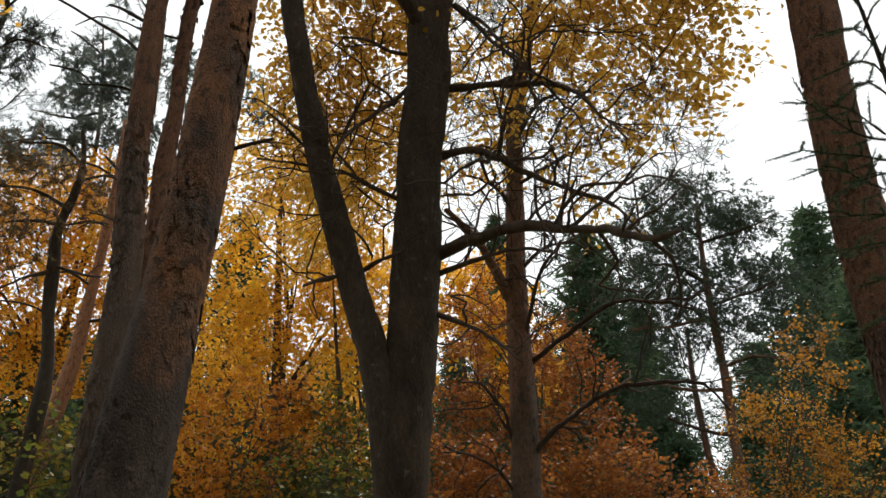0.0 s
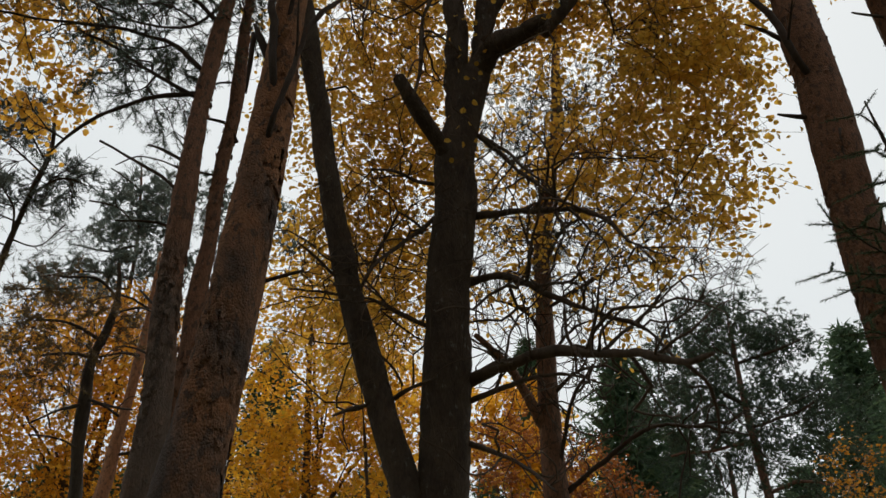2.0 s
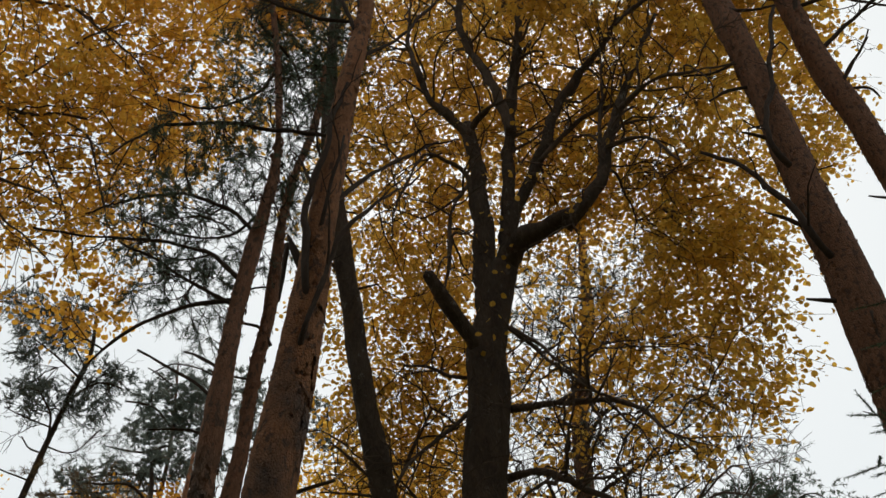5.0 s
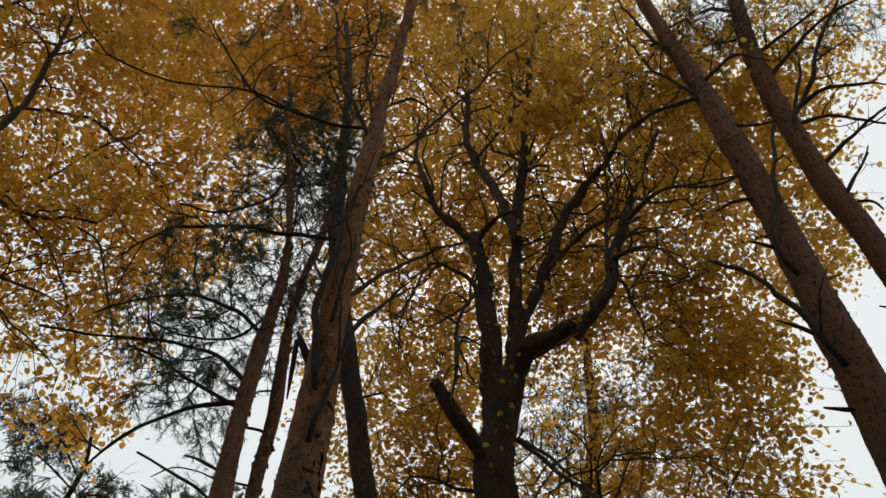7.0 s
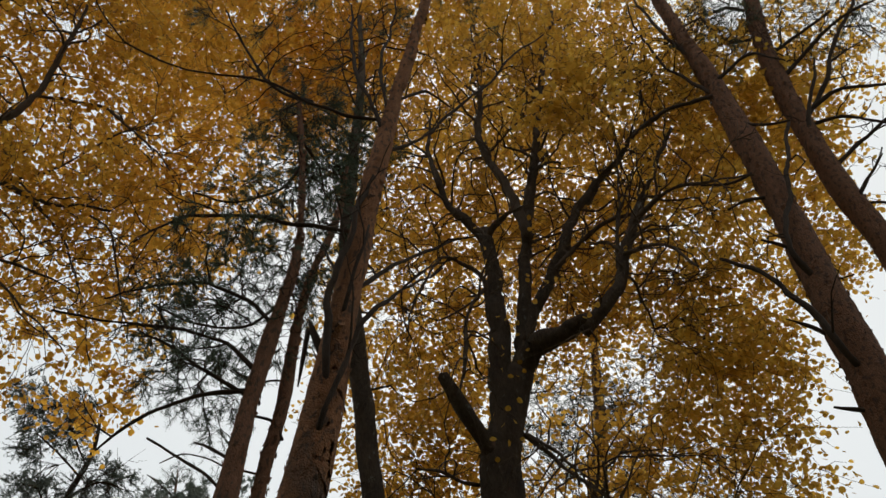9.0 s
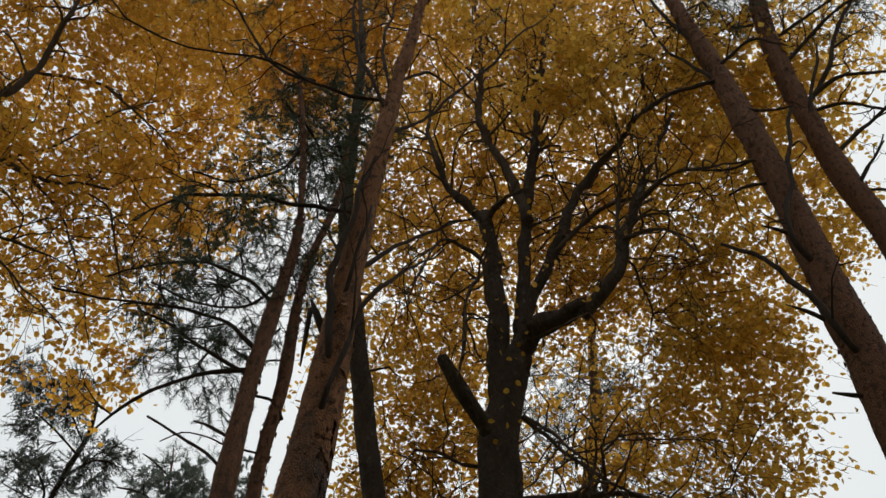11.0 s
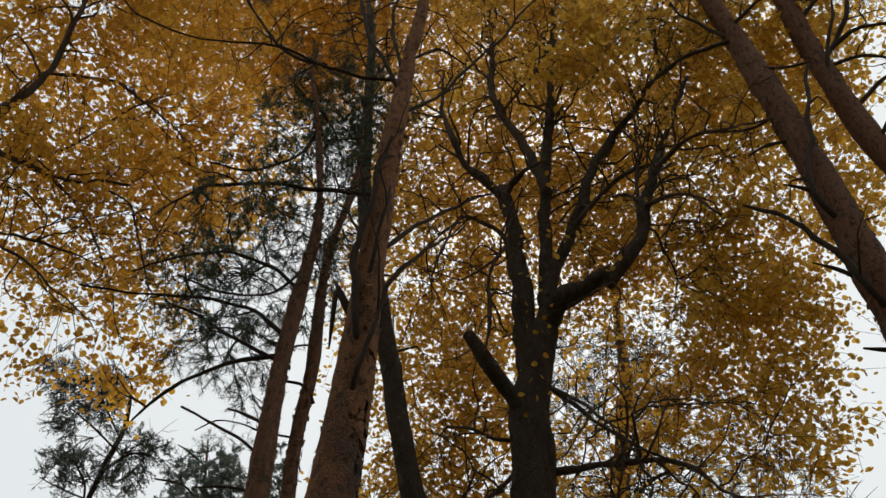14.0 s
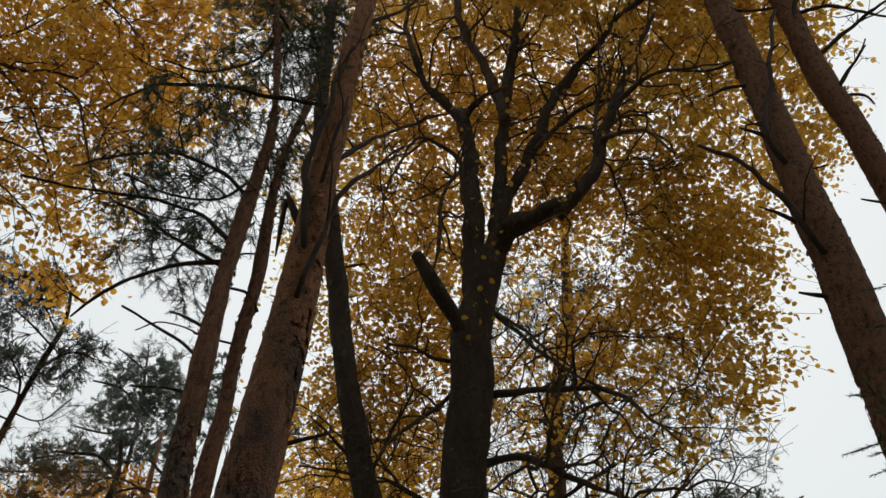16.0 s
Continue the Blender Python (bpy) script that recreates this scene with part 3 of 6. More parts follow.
# ---- the yellow aspen with two stems ----
aspen = Tree("aspen_tree", "dark-barked two-stemmed aspen with a broken stub and golden leaves", (-0.35, 4.83, 0), ASPEN_BARK, ASPEN_TWIG, group="yellow aspens")
limb(aspen, "trunk", (-0.35, 4.83, -0.06, 0.221), (-0.34, 4.82, 0.30, 0.171), (-0.22, 4.73, 2.15, 0.152), (-0.20, 4.71, 2.36, 0.149), (-0.18, 4.70, 2.67, 0.148), (-0.16, 4.69, 3.00, 0.148), (-0.15, 4.67, 3.33, 0.148), (-0.14, 4.66, 3.69, 0.144), (-0.13, 4.65, 4.06, 0.139), (-0.10, 4.63, 4.45, 0.137), (-0.07, 4.62, 4.86, 0.136), (-0.08, 4.61, 4.98, 0.131), (-0.01, 4.59, 5.38, 0.120), (0.07, 4.58, 5.76, 0.109))
limb(aspen, "stem", (-0.05, 4.72, -0.06, 0.139), (-0.07, 4.72, 0.30, 0.107), (-0.27, 4.67, 2.23, 0.096), (-0.33, 4.66, 2.66, 0.095), (-0.40, 4.65, 2.98, 0.090), (-0.52, 4.63, 3.32, 0.085), (-0.62, 4.60, 3.67, 0.082), (-0.72, 4.58, 4.03, 0.078), (-0.81, 4.56, 4.41, 0.075), (-0.89, 4.53, 4.80, 0.072), (-0.96, 4.51, 5.17, 0.072), (-0.98, 4.50, 5.30, 0.072), (-1.07, 4.47, 5.78, 0.072), (-1.13, 4.45, 6.15, 0.071), (-1.21, 4.42, 6.61, 0.068), (-1.27, 4.39, 7.06, 0.062), (-1.31, 4.37, 7.81, 0.055), (-1.33, 4.35, 8.79, 0.046), (-1.39, 4.33, 9.96, 0.035), (-1.50, 4.28, 10.95, 0.026))
limb(aspen, "broken_stub", (-0.10, 4.58, 5.03, 0.066), (-0.20, 4.46, 5.14, 0.055), (-0.32, 4.33, 5.28, 0.050), (-0.44, 4.21, 5.45, 0.041))
limb(aspen, "leader", (-0.06, 4.58, 5.27, 0.079), (-0.08, 4.54, 5.84, 0.078), (-0.08, 4.50, 6.38, 0.072), (-0.12, 4.47, 7.00, 0.063), (-0.14, 4.43, 7.17, 0.051))
limb(aspen, "limb", (-0.13, 4.43, 7.06, 0.048), (-0.26, 4.38, 7.23, 0.040), (-0.40, 4.33, 7.37, 0.033), (-0.55, 4.28, 7.74, 0.026), (-0.62, 4.23, 8.24, 0.019), (-0.60, 4.19, 8.65, 0.012))
limb(aspen, "limb", (-0.12, 4.43, 7.09, 0.033), (-0.02, 4.33, 7.17, 0.024), (0.09, 4.23, 7.16, 0.014), (0.24, 4.12, 7.12, 0.007))
limb(aspen, "leader", (0.05, 4.58, 5.56, 0.078), (0.09, 4.54, 5.95, 0.057), (0.14, 4.51, 6.49, 0.053), (0.20, 4.47, 7.12, 0.051), (0.30, 4.43, 7.91, 0.045), (0.38, 4.39, 8.66, 0.033), (0.51, 4.34, 9.64, 0.021), (0.68, 4.28, 10.78, 0.014))
limb(aspen, "limb", (0.21, 4.43, 7.10, 0.044), (0.11, 4.41, 7.54, 0.041), (-0.01, 4.40, 7.98, 0.036), (-0.14, 4.38, 8.25, 0.033), (-0.15, 4.36, 8.88, 0.028), (-0.13, 4.34, 9.61, 0.019), (-0.18, 4.33, 10.72, 0.012))
limb(aspen, "limb", (0.06, 4.58, 5.74, 0.088), (0.23, 4.44, 5.87, 0.079), (0.40, 4.30, 5.85, 0.067), (0.57, 4.14, 5.80, 0.055))
limb(aspen, "limb", (0.55, 4.16, 5.78, 0.052), (0.66, 4.11, 5.91, 0.048), (0.78, 4.07, 6.08, 0.044), (0.89, 4.02, 6.41, 0.039), (1.01, 3.96, 6.75, 0.034), (1.16, 3.90, 7.11, 0.020), (1.40, 3.79, 7.56, 0.011))
limb(aspen, "limb", (0.14, 4.53, 6.04, 0.050), (0.30, 4.46, 6.44, 0.047), (0.43, 4.40, 6.68, 0.044), (0.56, 4.32, 7.10, 0.040), (0.83, 4.22, 7.51, 0.032), (1.02, 4.12, 7.63, 0.025), (1.23, 4.01, 7.95, 0.020), (1.48, 3.87, 7.97, 0.013))
limb(aspen, "limb", (0.99, 3.91, 6.63, 0.025), (1.16, 3.76, 6.69, 0.015), (1.39, 3.58, 6.53, 0.012), (1.64, 3.37, 6.31, 0.006))
limb(aspen, "limb", (0.87, 3.99, 6.32, 0.018), (1.05, 3.82, 6.23, 0.013), (1.21, 3.64, 5.79, 0.009))
limb(aspen, "limb", (0.42, 4.31, 6.58, 0.024), (0.64, 4.22, 6.79, 0.020), (0.83, 4.12, 6.86, 0.016), (1.02, 4.01, 6.81, 0.014))
limb(aspen, "limb", (0.81, 4.05, 6.27, 0.016), (0.88, 4.04, 6.76, 0.014), (0.95, 4.02, 7.23, 0.010), (1.00, 4.01, 8.02, 0.005))
limb(aspen, "limb", (-0.13, 4.48, 6.24, 0.019), (-0.22, 4.39, 6.64, 0.017), (-0.39, 4.29, 6.68, 0.013), (-0.62, 4.17, 6.19, 0.009), (-0.67, 4.08, 5.66, 0.006))
limb(aspen, "limb", (-0.10, 4.48, 6.61, 0.017), (-0.24, 4.36, 6.30, 0.015), (-0.28, 4.24, 5.58, 0.013), (-0.31, 4.12, 5.20, 0.007))
limb(aspen, "limb", (0.11, 4.58, 5.22, 0.017), (0.27, 4.42, 4.97, 0.012), (0.40, 4.26, 4.70, 0.008), (0.50, 4.10, 4.46, 0.005))
limb(aspen, "limb", (0.02, 4.68, 4.65, 0.027), (0.25, 4.54, 4.60, 0.025), (0.55, 4.39, 4.52, 0.021), (0.76, 4.22, 4.35, 0.015), (0.89, 4.07, 4.16, 0.011), (0.99, 3.91, 3.90, 0.006))
limb(aspen, "limb", (0.00, 4.68, 4.17, 0.028), (0.18, 4.57, 4.16, 0.024), (0.37, 4.45, 4.02, 0.022), (0.59, 4.32, 3.84, 0.018), (0.84, 4.17, 3.67, 0.014), (0.99, 4.02, 3.49, 0.009), (1.05, 3.90, 3.34, 0.004))
limb(aspen, "limb", (-0.02, 4.68, 3.51, 0.044), (0.17, 4.52, 3.54, 0.036), (0.39, 4.35, 3.54, 0.030), (0.67, 4.15, 3.48, 0.026), (0.87, 3.95, 3.37, 0.023), (1.02, 3.76, 3.24, 0.019), (1.10, 3.57, 3.20, 0.011))
limb(aspen, "limb", (-0.01, 4.68, 3.39, 0.020), (0.17, 4.56, 3.42, 0.015), (0.32, 4.44, 3.43, 0.011), (0.54, 4.31, 3.41, 0.008), (0.67, 4.18, 3.33, 0.005))
limb(aspen, "limb", (-0.02, 4.68, 3.14, 0.020), (0.16, 4.49, 3.01, 0.014), (0.33, 4.30, 2.86, 0.010), (0.42, 4.11, 2.72, 0.006))
limb(aspen, "limb", (-0.18, 4.68, 4.69, 0.016), (-0.32, 4.58, 4.48, 0.014), (-0.44, 4.48, 4.32, 0.012), (-0.55, 4.38, 4.15, 0.010), (-0.61, 4.29, 3.98, 0.006))
limb(aspen, "limb", (-0.21, 4.68, 4.91, 0.015), (-0.32, 4.55, 4.84, 0.013), (-0.46, 4.42, 4.83, 0.011), (-0.60, 4.29, 4.79, 0.007))
limb(aspen, "limb", (-0.22, 4.67, 3.85, 0.017), (-0.41, 4.58, 3.91, 0.015), (-0.53, 4.48, 3.94, 0.012), (-0.62, 4.39, 3.93, 0.007))
limb(aspen, "limb", (-0.81, 4.61, 4.17, 0.010), (-0.94, 4.46, 4.25, 0.009), (-1.03, 4.31, 4.27, 0.005))
limb(aspen, "limb", (-0.76, 4.62, 4.06, 0.010), (-0.90, 4.47, 4.02, 0.008), (-1.05, 4.31, 3.96, 0.005))
limb(aspen, "limb", (-0.59, 4.64, 3.36, 0.013), (-0.67, 4.51, 3.30, 0.011), (-0.76, 4.37, 3.21, 0.006))
limb(aspen, "limb", (-0.68, 4.63, 4.11, 0.012), (-0.54, 4.52, 4.33, 0.010), (-0.41, 4.41, 4.52, 0.007))
limb(aspen, "limb", (0.06, 4.68, 5.32, 0.017), (0.26, 4.54, 5.01, 0.014), (0.39, 4.39, 4.75, 0.012), (0.50, 4.24, 4.53, 0.007), (0.64, 4.08, 4.35, 0.004))
limb(aspen, "limb", (-0.46, 4.66, 3.40, 0.015), (-0.33, 4.59, 3.46, 0.012), (-0.19, 4.53, 3.49, 0.008))
rng = np.random.default_rng(11)
ramify(aspen, rng, 7.0, 0.95, 4)
broadleaf_crown(aspen, rng, [
    (0.10, 5.63, 12.96, 2.9, 1.5, 2.2, 980),
    (0.11, 5.63, 9.37, 1.9, 1, 1.1, 345),
    (2.32, 4.71, 8.87, 1, 0.9, 1.2, 270),
    (1.70, 4.84, 6.59, 0.55, 0.55, 0.75, 96),
    (1.24, 4.88, 5.40, 0.5, 0.5, 0.12, 13),
    (1.56, 4.79, 5.85, 0.6, 0.5, 0.32, 42),
    (1.60, 4.57, 4.94, 0.3, 0.4, 0.45, 18),
    (0.95, 5.45, 7.16, 0.7, 0.6, 0.18, 58),
    (-0.43, 5.81, 7.06, 0.5, 0.6, 0.8, 38),
    (2.70, 4.81, 7.34, 0.42, 0.5, 0.5, 42),
    (0.70, 5.49, 8.11, 1.1, 0.7, 0.5, 105),
] + [
    (-0.94, 5.76, 7.55, 0.9, 0.9, 1.4, 140),
    (-0.70, 5.59, 5.40, 0.85, 0.7, 1.1, 150),
    (-0.95, 6.77, 4.99, 0.8, 0.6, 0.7, 80),
    (0.36, 5.62, 5.83, 0.8, 0.7, 0.8, 26),
    (1.16, 4.80, 5.25, 0.6, 0.7, 0.7, 30),
    (1.14, 4.49, 4.37, 0.55, 0.6, 0.5, 8),
    (0.89, 5.36, 4.64, 0.8, 0.6, 0.5, 14),
    (3.74, 4.52, 10.45, 1, 0.9, 0.8, 44),
    # out of view overhead: leaves added to block the sky and darken the bark
    (0.5, 2.0, 13.2, 3.2, 2.6, 1.2, 160),
    (0.22, 3.95, 9.60, 0.8, 0.35, 0.7, 34),
    (1.05, 3.80, 8.15, 0.75, 0.35, 0.6, 42),
    (0.55, 3.90, 8.30, 0.4, 0.3, 0.5, 14),
    (1.40, 3.95, 7.00, 0.5, 0.3, 0.45, 22),
    (0.85, 5.20, 5.50, 0.3, 0.4, 0.45, 10),
], 48, 0.037, YELLOW, "crown of round golden-yellow aspen leaves", stout=3.2, bare=[
    (0.70, 4.38, 6.33, 1, 0.5, 1, 150),
    (0.48, 4.41, 4.32, 1.1, 0.5, 0.9, 80),
    (0.87, 4.35, 4.17, 0.7, 0.4, 0.5, 50),
    (-0.56, 4.60, 4.23, 0.7, 0.4, 0.8, 60),
    (-0.76, 4.47, 6.64, 0.9, 0.5, 1.2, 90),
    (0.68, 4.48, 8.98, 1.8, 0.6, 1.5, 150),
], edge=(1.55, 4.37, 4.71), edge_mat=YELLOW_LEAF, simple_above=7.2)

# leaves on short spurs, scattered over the fork and the limbs
single_leaves(aspen, rng, inside(rng, [(-0.02, 4.42, 5.6, 0.28, 0.1, 0.75, 34), (0.62, 3.98, 6.05, 0.5, 0.16, 0.4, 44), (0.1, 4.3, 7.0, 0.5, 0.14, 0.7, 30)]), 0.038, YELLOW_LEAF)

# ---- a second aspen, whose crown hangs in from the side ----
aspen_left = Tree("aspen_tree", "slender grey aspen with long limbs and a dense golden crown", (-3.77, 3.46, 0), ASPEN_BARK, ASPEN_TWIG, group="yellow aspens")
limb(aspen_left, "trunk", (-3.77, 3.46, -0.06, 0.148), (-3.79, 3.45, 0.30, 0.114), (-4.12, 3.01, 3.80, 0.102), (-4.20, 2.90, 4.55, 0.099), (-4.30, 2.75, 5.51, 0.090), (-4.40, 2.59, 6.36, 0.076), (-4.51, 2.42, 7.12, 0.058), (-4.65, 2.16, 7.87, 0.043))
limb(aspen_left, "limb", (-4.33, 2.70, 5.83, 0.032), (-4.05, 2.93, 6.30, 0.026), (-3.73, 3.16, 6.59, 0.021), (-3.51, 3.25, 6.53, 0.018), (-3.27, 3.35, 6.46, 0.015), (-3.01, 3.44, 6.45, 0.011), (-2.76, 3.51, 6.48, 0.007))
limb(aspen_left, "limb", (-4.42, 2.57, 6.61, 0.032), (-3.99, 2.97, 6.62, 0.027), (-3.71, 3.12, 7.15, 0.033), (-3.56, 3.11, 7.47, 0.027), (-3.47, 3.03, 7.94, 0.022), (-3.44, 2.88, 8.56, 0.013))
limb(aspen_left, "limb", (-4.28, 2.78, 5.44, 0.025), (-3.92, 3.01, 5.63, 0.020), (-3.55, 3.21, 5.78, 0.013), (-3.06, 3.46, 5.81, 0.009), (-2.71, 3.55, 5.67, 0.005))
limb(aspen_left, "limb", (-4.51, 2.42, 7.12, 0.025), (-4.20, 2.54, 7.85, 0.021), (-3.84, 2.72, 8.58, 0.015), (-3.41, 2.92, 9.21, 0.009))
limb(aspen_left, "limb", (-3.53, 3.65, 6.84, 0.012), (-3.21, 3.73, 6.48, 0.010), (-3.00, 3.71, 6.14, 0.008), (-2.75, 3.71, 5.63, 0.005), (-2.54, 3.66, 5.18, 0.004))
limb(aspen_left, "limb", (-3.33, 3.82, 6.96, 0.009), (-3.02, 3.88, 6.78, 0.009), (-2.79, 3.86, 6.29, 0.007), (-2.56, 3.83, 5.74, 0.006), (-2.43, 3.74, 5.54, 0.004))
limb(aspen_left, "limb", (-3.72, 3.46, 6.83, 0.012), (-3.38, 3.51, 7.05, 0.009), (-3.07, 3.52, 7.49, 0.008), (-2.74, 3.52, 7.64, 0.005))
limb(aspen_left, "limb", (-3.83, 3.35, 7.91, 0.015), (-3.34, 3.55, 8.00, 0.012), (-2.88, 3.67, 7.62, 0.008), (-2.46, 3.72, 7.03, 0.005))
limb(aspen_left, "limb", (-3.76, 3.42, 6.04, 0.010), (-3.34, 3.55, 5.82, 0.009), (-3.00, 3.58, 5.51, 0.006), (-2.69, 3.56, 5.19, 0.004))
rng = np.random.default_rng(12)
ramify(aspen_left, rng, 5.0, 0.9, 4)
broadleaf_crown(aspen_left, rng, [
    (-4.20, 3.53, 9.29, 2.2, 1.5, 1.8, 580),
    (-3.09, 4.97, 12.09, 2, 1.4, 1.6, 580),
    (-3.56, 3.89, 6.72, 1.3, 0.9, 0.6, 140),
    (-2.95, 3.87, 5.70, 0.45, 0.4, 0.14, 6),
    (-3.11, 4.96, 8.47, 1, 0.8, 0.7, 125),
    (-2.50, 3.91, 5.17, 0.08, 0.1, 0.28, 3),
    (-3.07, 3.65, 5.05, 0.16, 0.2, 0.16, 2),
    (-2.42, 5.54, 11.42, 0.9, 0.8, 0.8, 120),
    (-2.80, 3.98, 5.50, 0.42, 0.5, 0.5, 12),
], 48, 0.037, OCHRE, "crown of round golden-yellow aspen leaves", reach=0.27, edge=(-2.61, 3.98, 5.14), edge_mat=OCHRE_LEAF, simple_above=7.2)

# ---- the pines near the camera ----
pine_front = Tree("pine_tree", "stout Scots pine with scaly grey bark turning orange above", (-1.08, 2.26, 0), PINE_BARK, PINE_TWIG, group="Scots pines")
PINE_FRONT_TRUNK = [(-1.08, 2.26, -0.06, 0.162), (-1.04, 2.27, 0.30, 0.130), (-0.92, 2.29, 1.42, 0.116), (-0.86, 2.30, 1.98, 0.112), (-0.79, 2.31, 2.54, 0.090), (-0.74, 2.32, 3.10, 0.083), (-0.70, 2.33, 3.65, 0.072), (-0.68, 2.34, 4.21, 0.057), (-0.65, 2.35, 4.77, 0.051), (-0.61, 2.35, 5.33, 0.048), (-0.57, 2.37, 5.89, 0.042), (-0.51, 2.38, 6.44, 0.034), (-0.46, 2.39, 7.00, 0.031), (-0.39, 2.40, 7.75, 0.023), (-0.30, 2.42, 8.77, 0.009)]
limb(pine_front, "trunk", *PINE_FRONT_TRUNK)
limb(pine_front, "dead_branch", (-0.69, 2.34, 2.99, 0.008), (-0.61, 2.33, 3.01, 0.007), (-0.54, 2.33, 3.03, 0.005))
limb(pine_front, "limb", (-0.63, 2.35, 4.34, 0.012), (-0.51, 2.51, 4.65, 0.009), (-0.37, 2.65, 4.90, 0.009), (-0.24, 2.80, 5.15, 0.007))
limb(pine_front, "limb", (-0.69, 2.27, 3.52, 0.013), (-0.67, 2.23, 3.59, 0.013), (-0.66, 2.24, 3.67, 0.012), (-0.64, 2.24, 3.77, 0.011), (-0.63, 2.25, 3.85, 0.011), (-0.62, 2.26, 3.93, 0.010), (-0.60, 2.26, 4.03, 0.010), (-0.56, 2.29, 4.13, 0.009), (-0.51, 2.35, 4.25, 0.008), (-0.46, 2.42, 4.39, 0.007), (-0.38, 2.51, 4.56, 0.005), (-0.31, 2.59, 4.72, 0.004))
limb(pine_front, "limb", (-0.69, 2.28, 3.75, 0.016), (-0.70, 2.25, 3.85, 0.016), (-0.71, 2.26, 3.95, 0.017), (-0.72, 2.26, 4.06, 0.016), (-0.73, 2.26, 4.16, 0.014), (-0.73, 2.26, 4.27, 0.013), (-0.72, 2.26, 4.39, 0.014), (-0.71, 2.27, 4.47, 0.013), (-0.69, 2.27, 4.57, 0.012), (-0.68, 2.27, 4.69, 0.011), (-0.67, 2.28, 4.80, 0.012), (-0.65, 2.29, 4.92, 0.011), (-0.62, 2.29, 5.08, 0.008))
limb(pine_front, "limb", (-0.67, 2.29, 4.13, 0.009), (-0.65, 2.26, 4.22, 0.010), (-0.64, 2.26, 4.30, 0.009), (-0.62, 2.26, 4.41, 0.008), (-0.60, 2.26, 4.52, 0.007), (-0.59, 2.27, 4.65, 0.005))
limb(pine_front, "limb", (-0.58, 2.36, 5.36, 0.010), (-0.43, 2.45, 5.62, 0.009), (-0.26, 2.54, 5.98, 0.009), (-0.09, 2.60, 6.32, 0.008), (0.18, 2.64, 6.89, 0.007), (0.34, 2.69, 7.19, 0.005))
limb(pine_front, "limb", (-0.62, 2.35, 5.64, 0.010), (-0.86, 2.31, 5.66, 0.009), (-1.02, 2.27, 5.73, 0.008), (-1.21, 2.22, 5.85, 0.007), (-1.44, 2.10, 5.77, 0.006), (-1.70, 1.96, 5.70, 0.005), (-1.89, 1.80, 5.67, 0.005), (-2.02, 1.71, 5.83, 0.004), (-2.11, 1.65, 6.05, 0.004))
limb(pine_front, "limb", (-1.04, 2.31, 5.82, 0.011), (-1.20, 2.31, 5.93, 0.009), (-1.42, 2.27, 6.24, 0.008), (-1.66, 2.18, 6.75, 0.005))
limb(pine_front, "limb", (-0.62, 2.34, 5.55, 0.012), (-0.78, 2.35, 6.04, 0.012), (-0.88, 2.39, 6.54, 0.011), (-0.96, 2.45, 7.29, 0.007))
limb(pine_front, "limb", (-0.60, 2.34, 5.72, 0.011), (-0.68, 2.37, 6.20, 0.010), (-0.67, 2.46, 6.86, 0.009), (-0.68, 2.54, 7.53, 0.006))
limb(pine_front, "limb", (-0.55, 2.37, 5.88, 0.009), (-0.39, 2.50, 6.15, 0.008), (-0.27, 2.61, 6.16, 0.004))
limb(pine_front, "broken_stub", (-0.72, 2.36, 3.92, 0.020), (-0.78, 2.35, 4.05, 0.016), (-0.82, 2.35, 4.15, 0.006))
limb(pine_front, "loose_bark", (-0.82, 2.36, 4.11, 0.011), (-0.82, 2.36, 3.95, 0.009), (-0.82, 2.36, 3.81, 0.003))
bark_flakes(pine_front, np.random.default_rng(87), PINE_FRONT_TRUNK, 800, 0.5)
bark_plates(pine_front, np.random.default_rng(109), PINE_FRONT_TRUNK, 5200, 0, 5.2, 0.017)
rng = np.random.default_rng(21)
ramify(pine_front, rng, 3.0, 0.5)
needle_crown(pine_front, rng, [
    (-1.28, 2.62, 7.60, 0.84, 0.74, 0.74, 25),
    (-0.49, 2.58, 8.89, 1.12, 0.93, 0.84, 50),
], 6, 0.16, 20, 0.058, 0.0028, NEEDLE, "grey-green pine needles in tufts")

pine_behind = Tree("pine_tree", "tall thin Scots pine with bare dead branches below its crown", (-1.37, 3.06, 0), PINE_BARK_GREY, PINE_TWIG, group="Scots pines")
PINE_BEHIND_TRUNK = [(-1.37, 3.06, -0.06, 0.087), (-1.36, 3.07, 0.30, 0.069), (-1.29, 3.10, 2.00, 0.062), (-1.28, 3.11, 2.35, 0.062), (-1.27, 3.11, 2.58, 0.061), (-1.26, 3.11, 2.81, 0.061), (-1.27, 3.11, 3.05, 0.061), (-1.28, 3.11, 3.31, 0.058), (-1.28, 3.10, 3.58, 0.054), (-1.28, 3.10, 3.86, 0.049), (-1.28, 3.10, 4.13, 0.045), (-1.28, 3.11, 4.25, 0.044), (-1.26, 3.11, 4.61, 0.039), (-1.23, 3.12, 5.03, 0.033), (-1.21, 3.13, 5.46, 0.027), (-1.24, 3.12, 5.87, 0.022), (-1.31, 3.09, 6.44, 0.017), (-1.42, 3.05, 7.10, 0.012)]
limb(pine_behind, "trunk", *PINE_BEHIND_TRUNK)
limb(pine_behind, "dead_branch", (-1.30, 3.07, 3.84, 0.008), (-1.41, 3.08, 3.94, 0.007), (-1.55, 3.09, 4.03, 0.007), (-1.72, 3.07, 4.14, 0.006))
limb(pine_behind, "dead_branch", (-1.29, 3.07, 3.95, 0.005), (-1.43, 3.09, 4.03, 0.004), (-1.55, 3.12, 4.07, 0.004), (-1.66, 3.15, 4.05, 0.003))
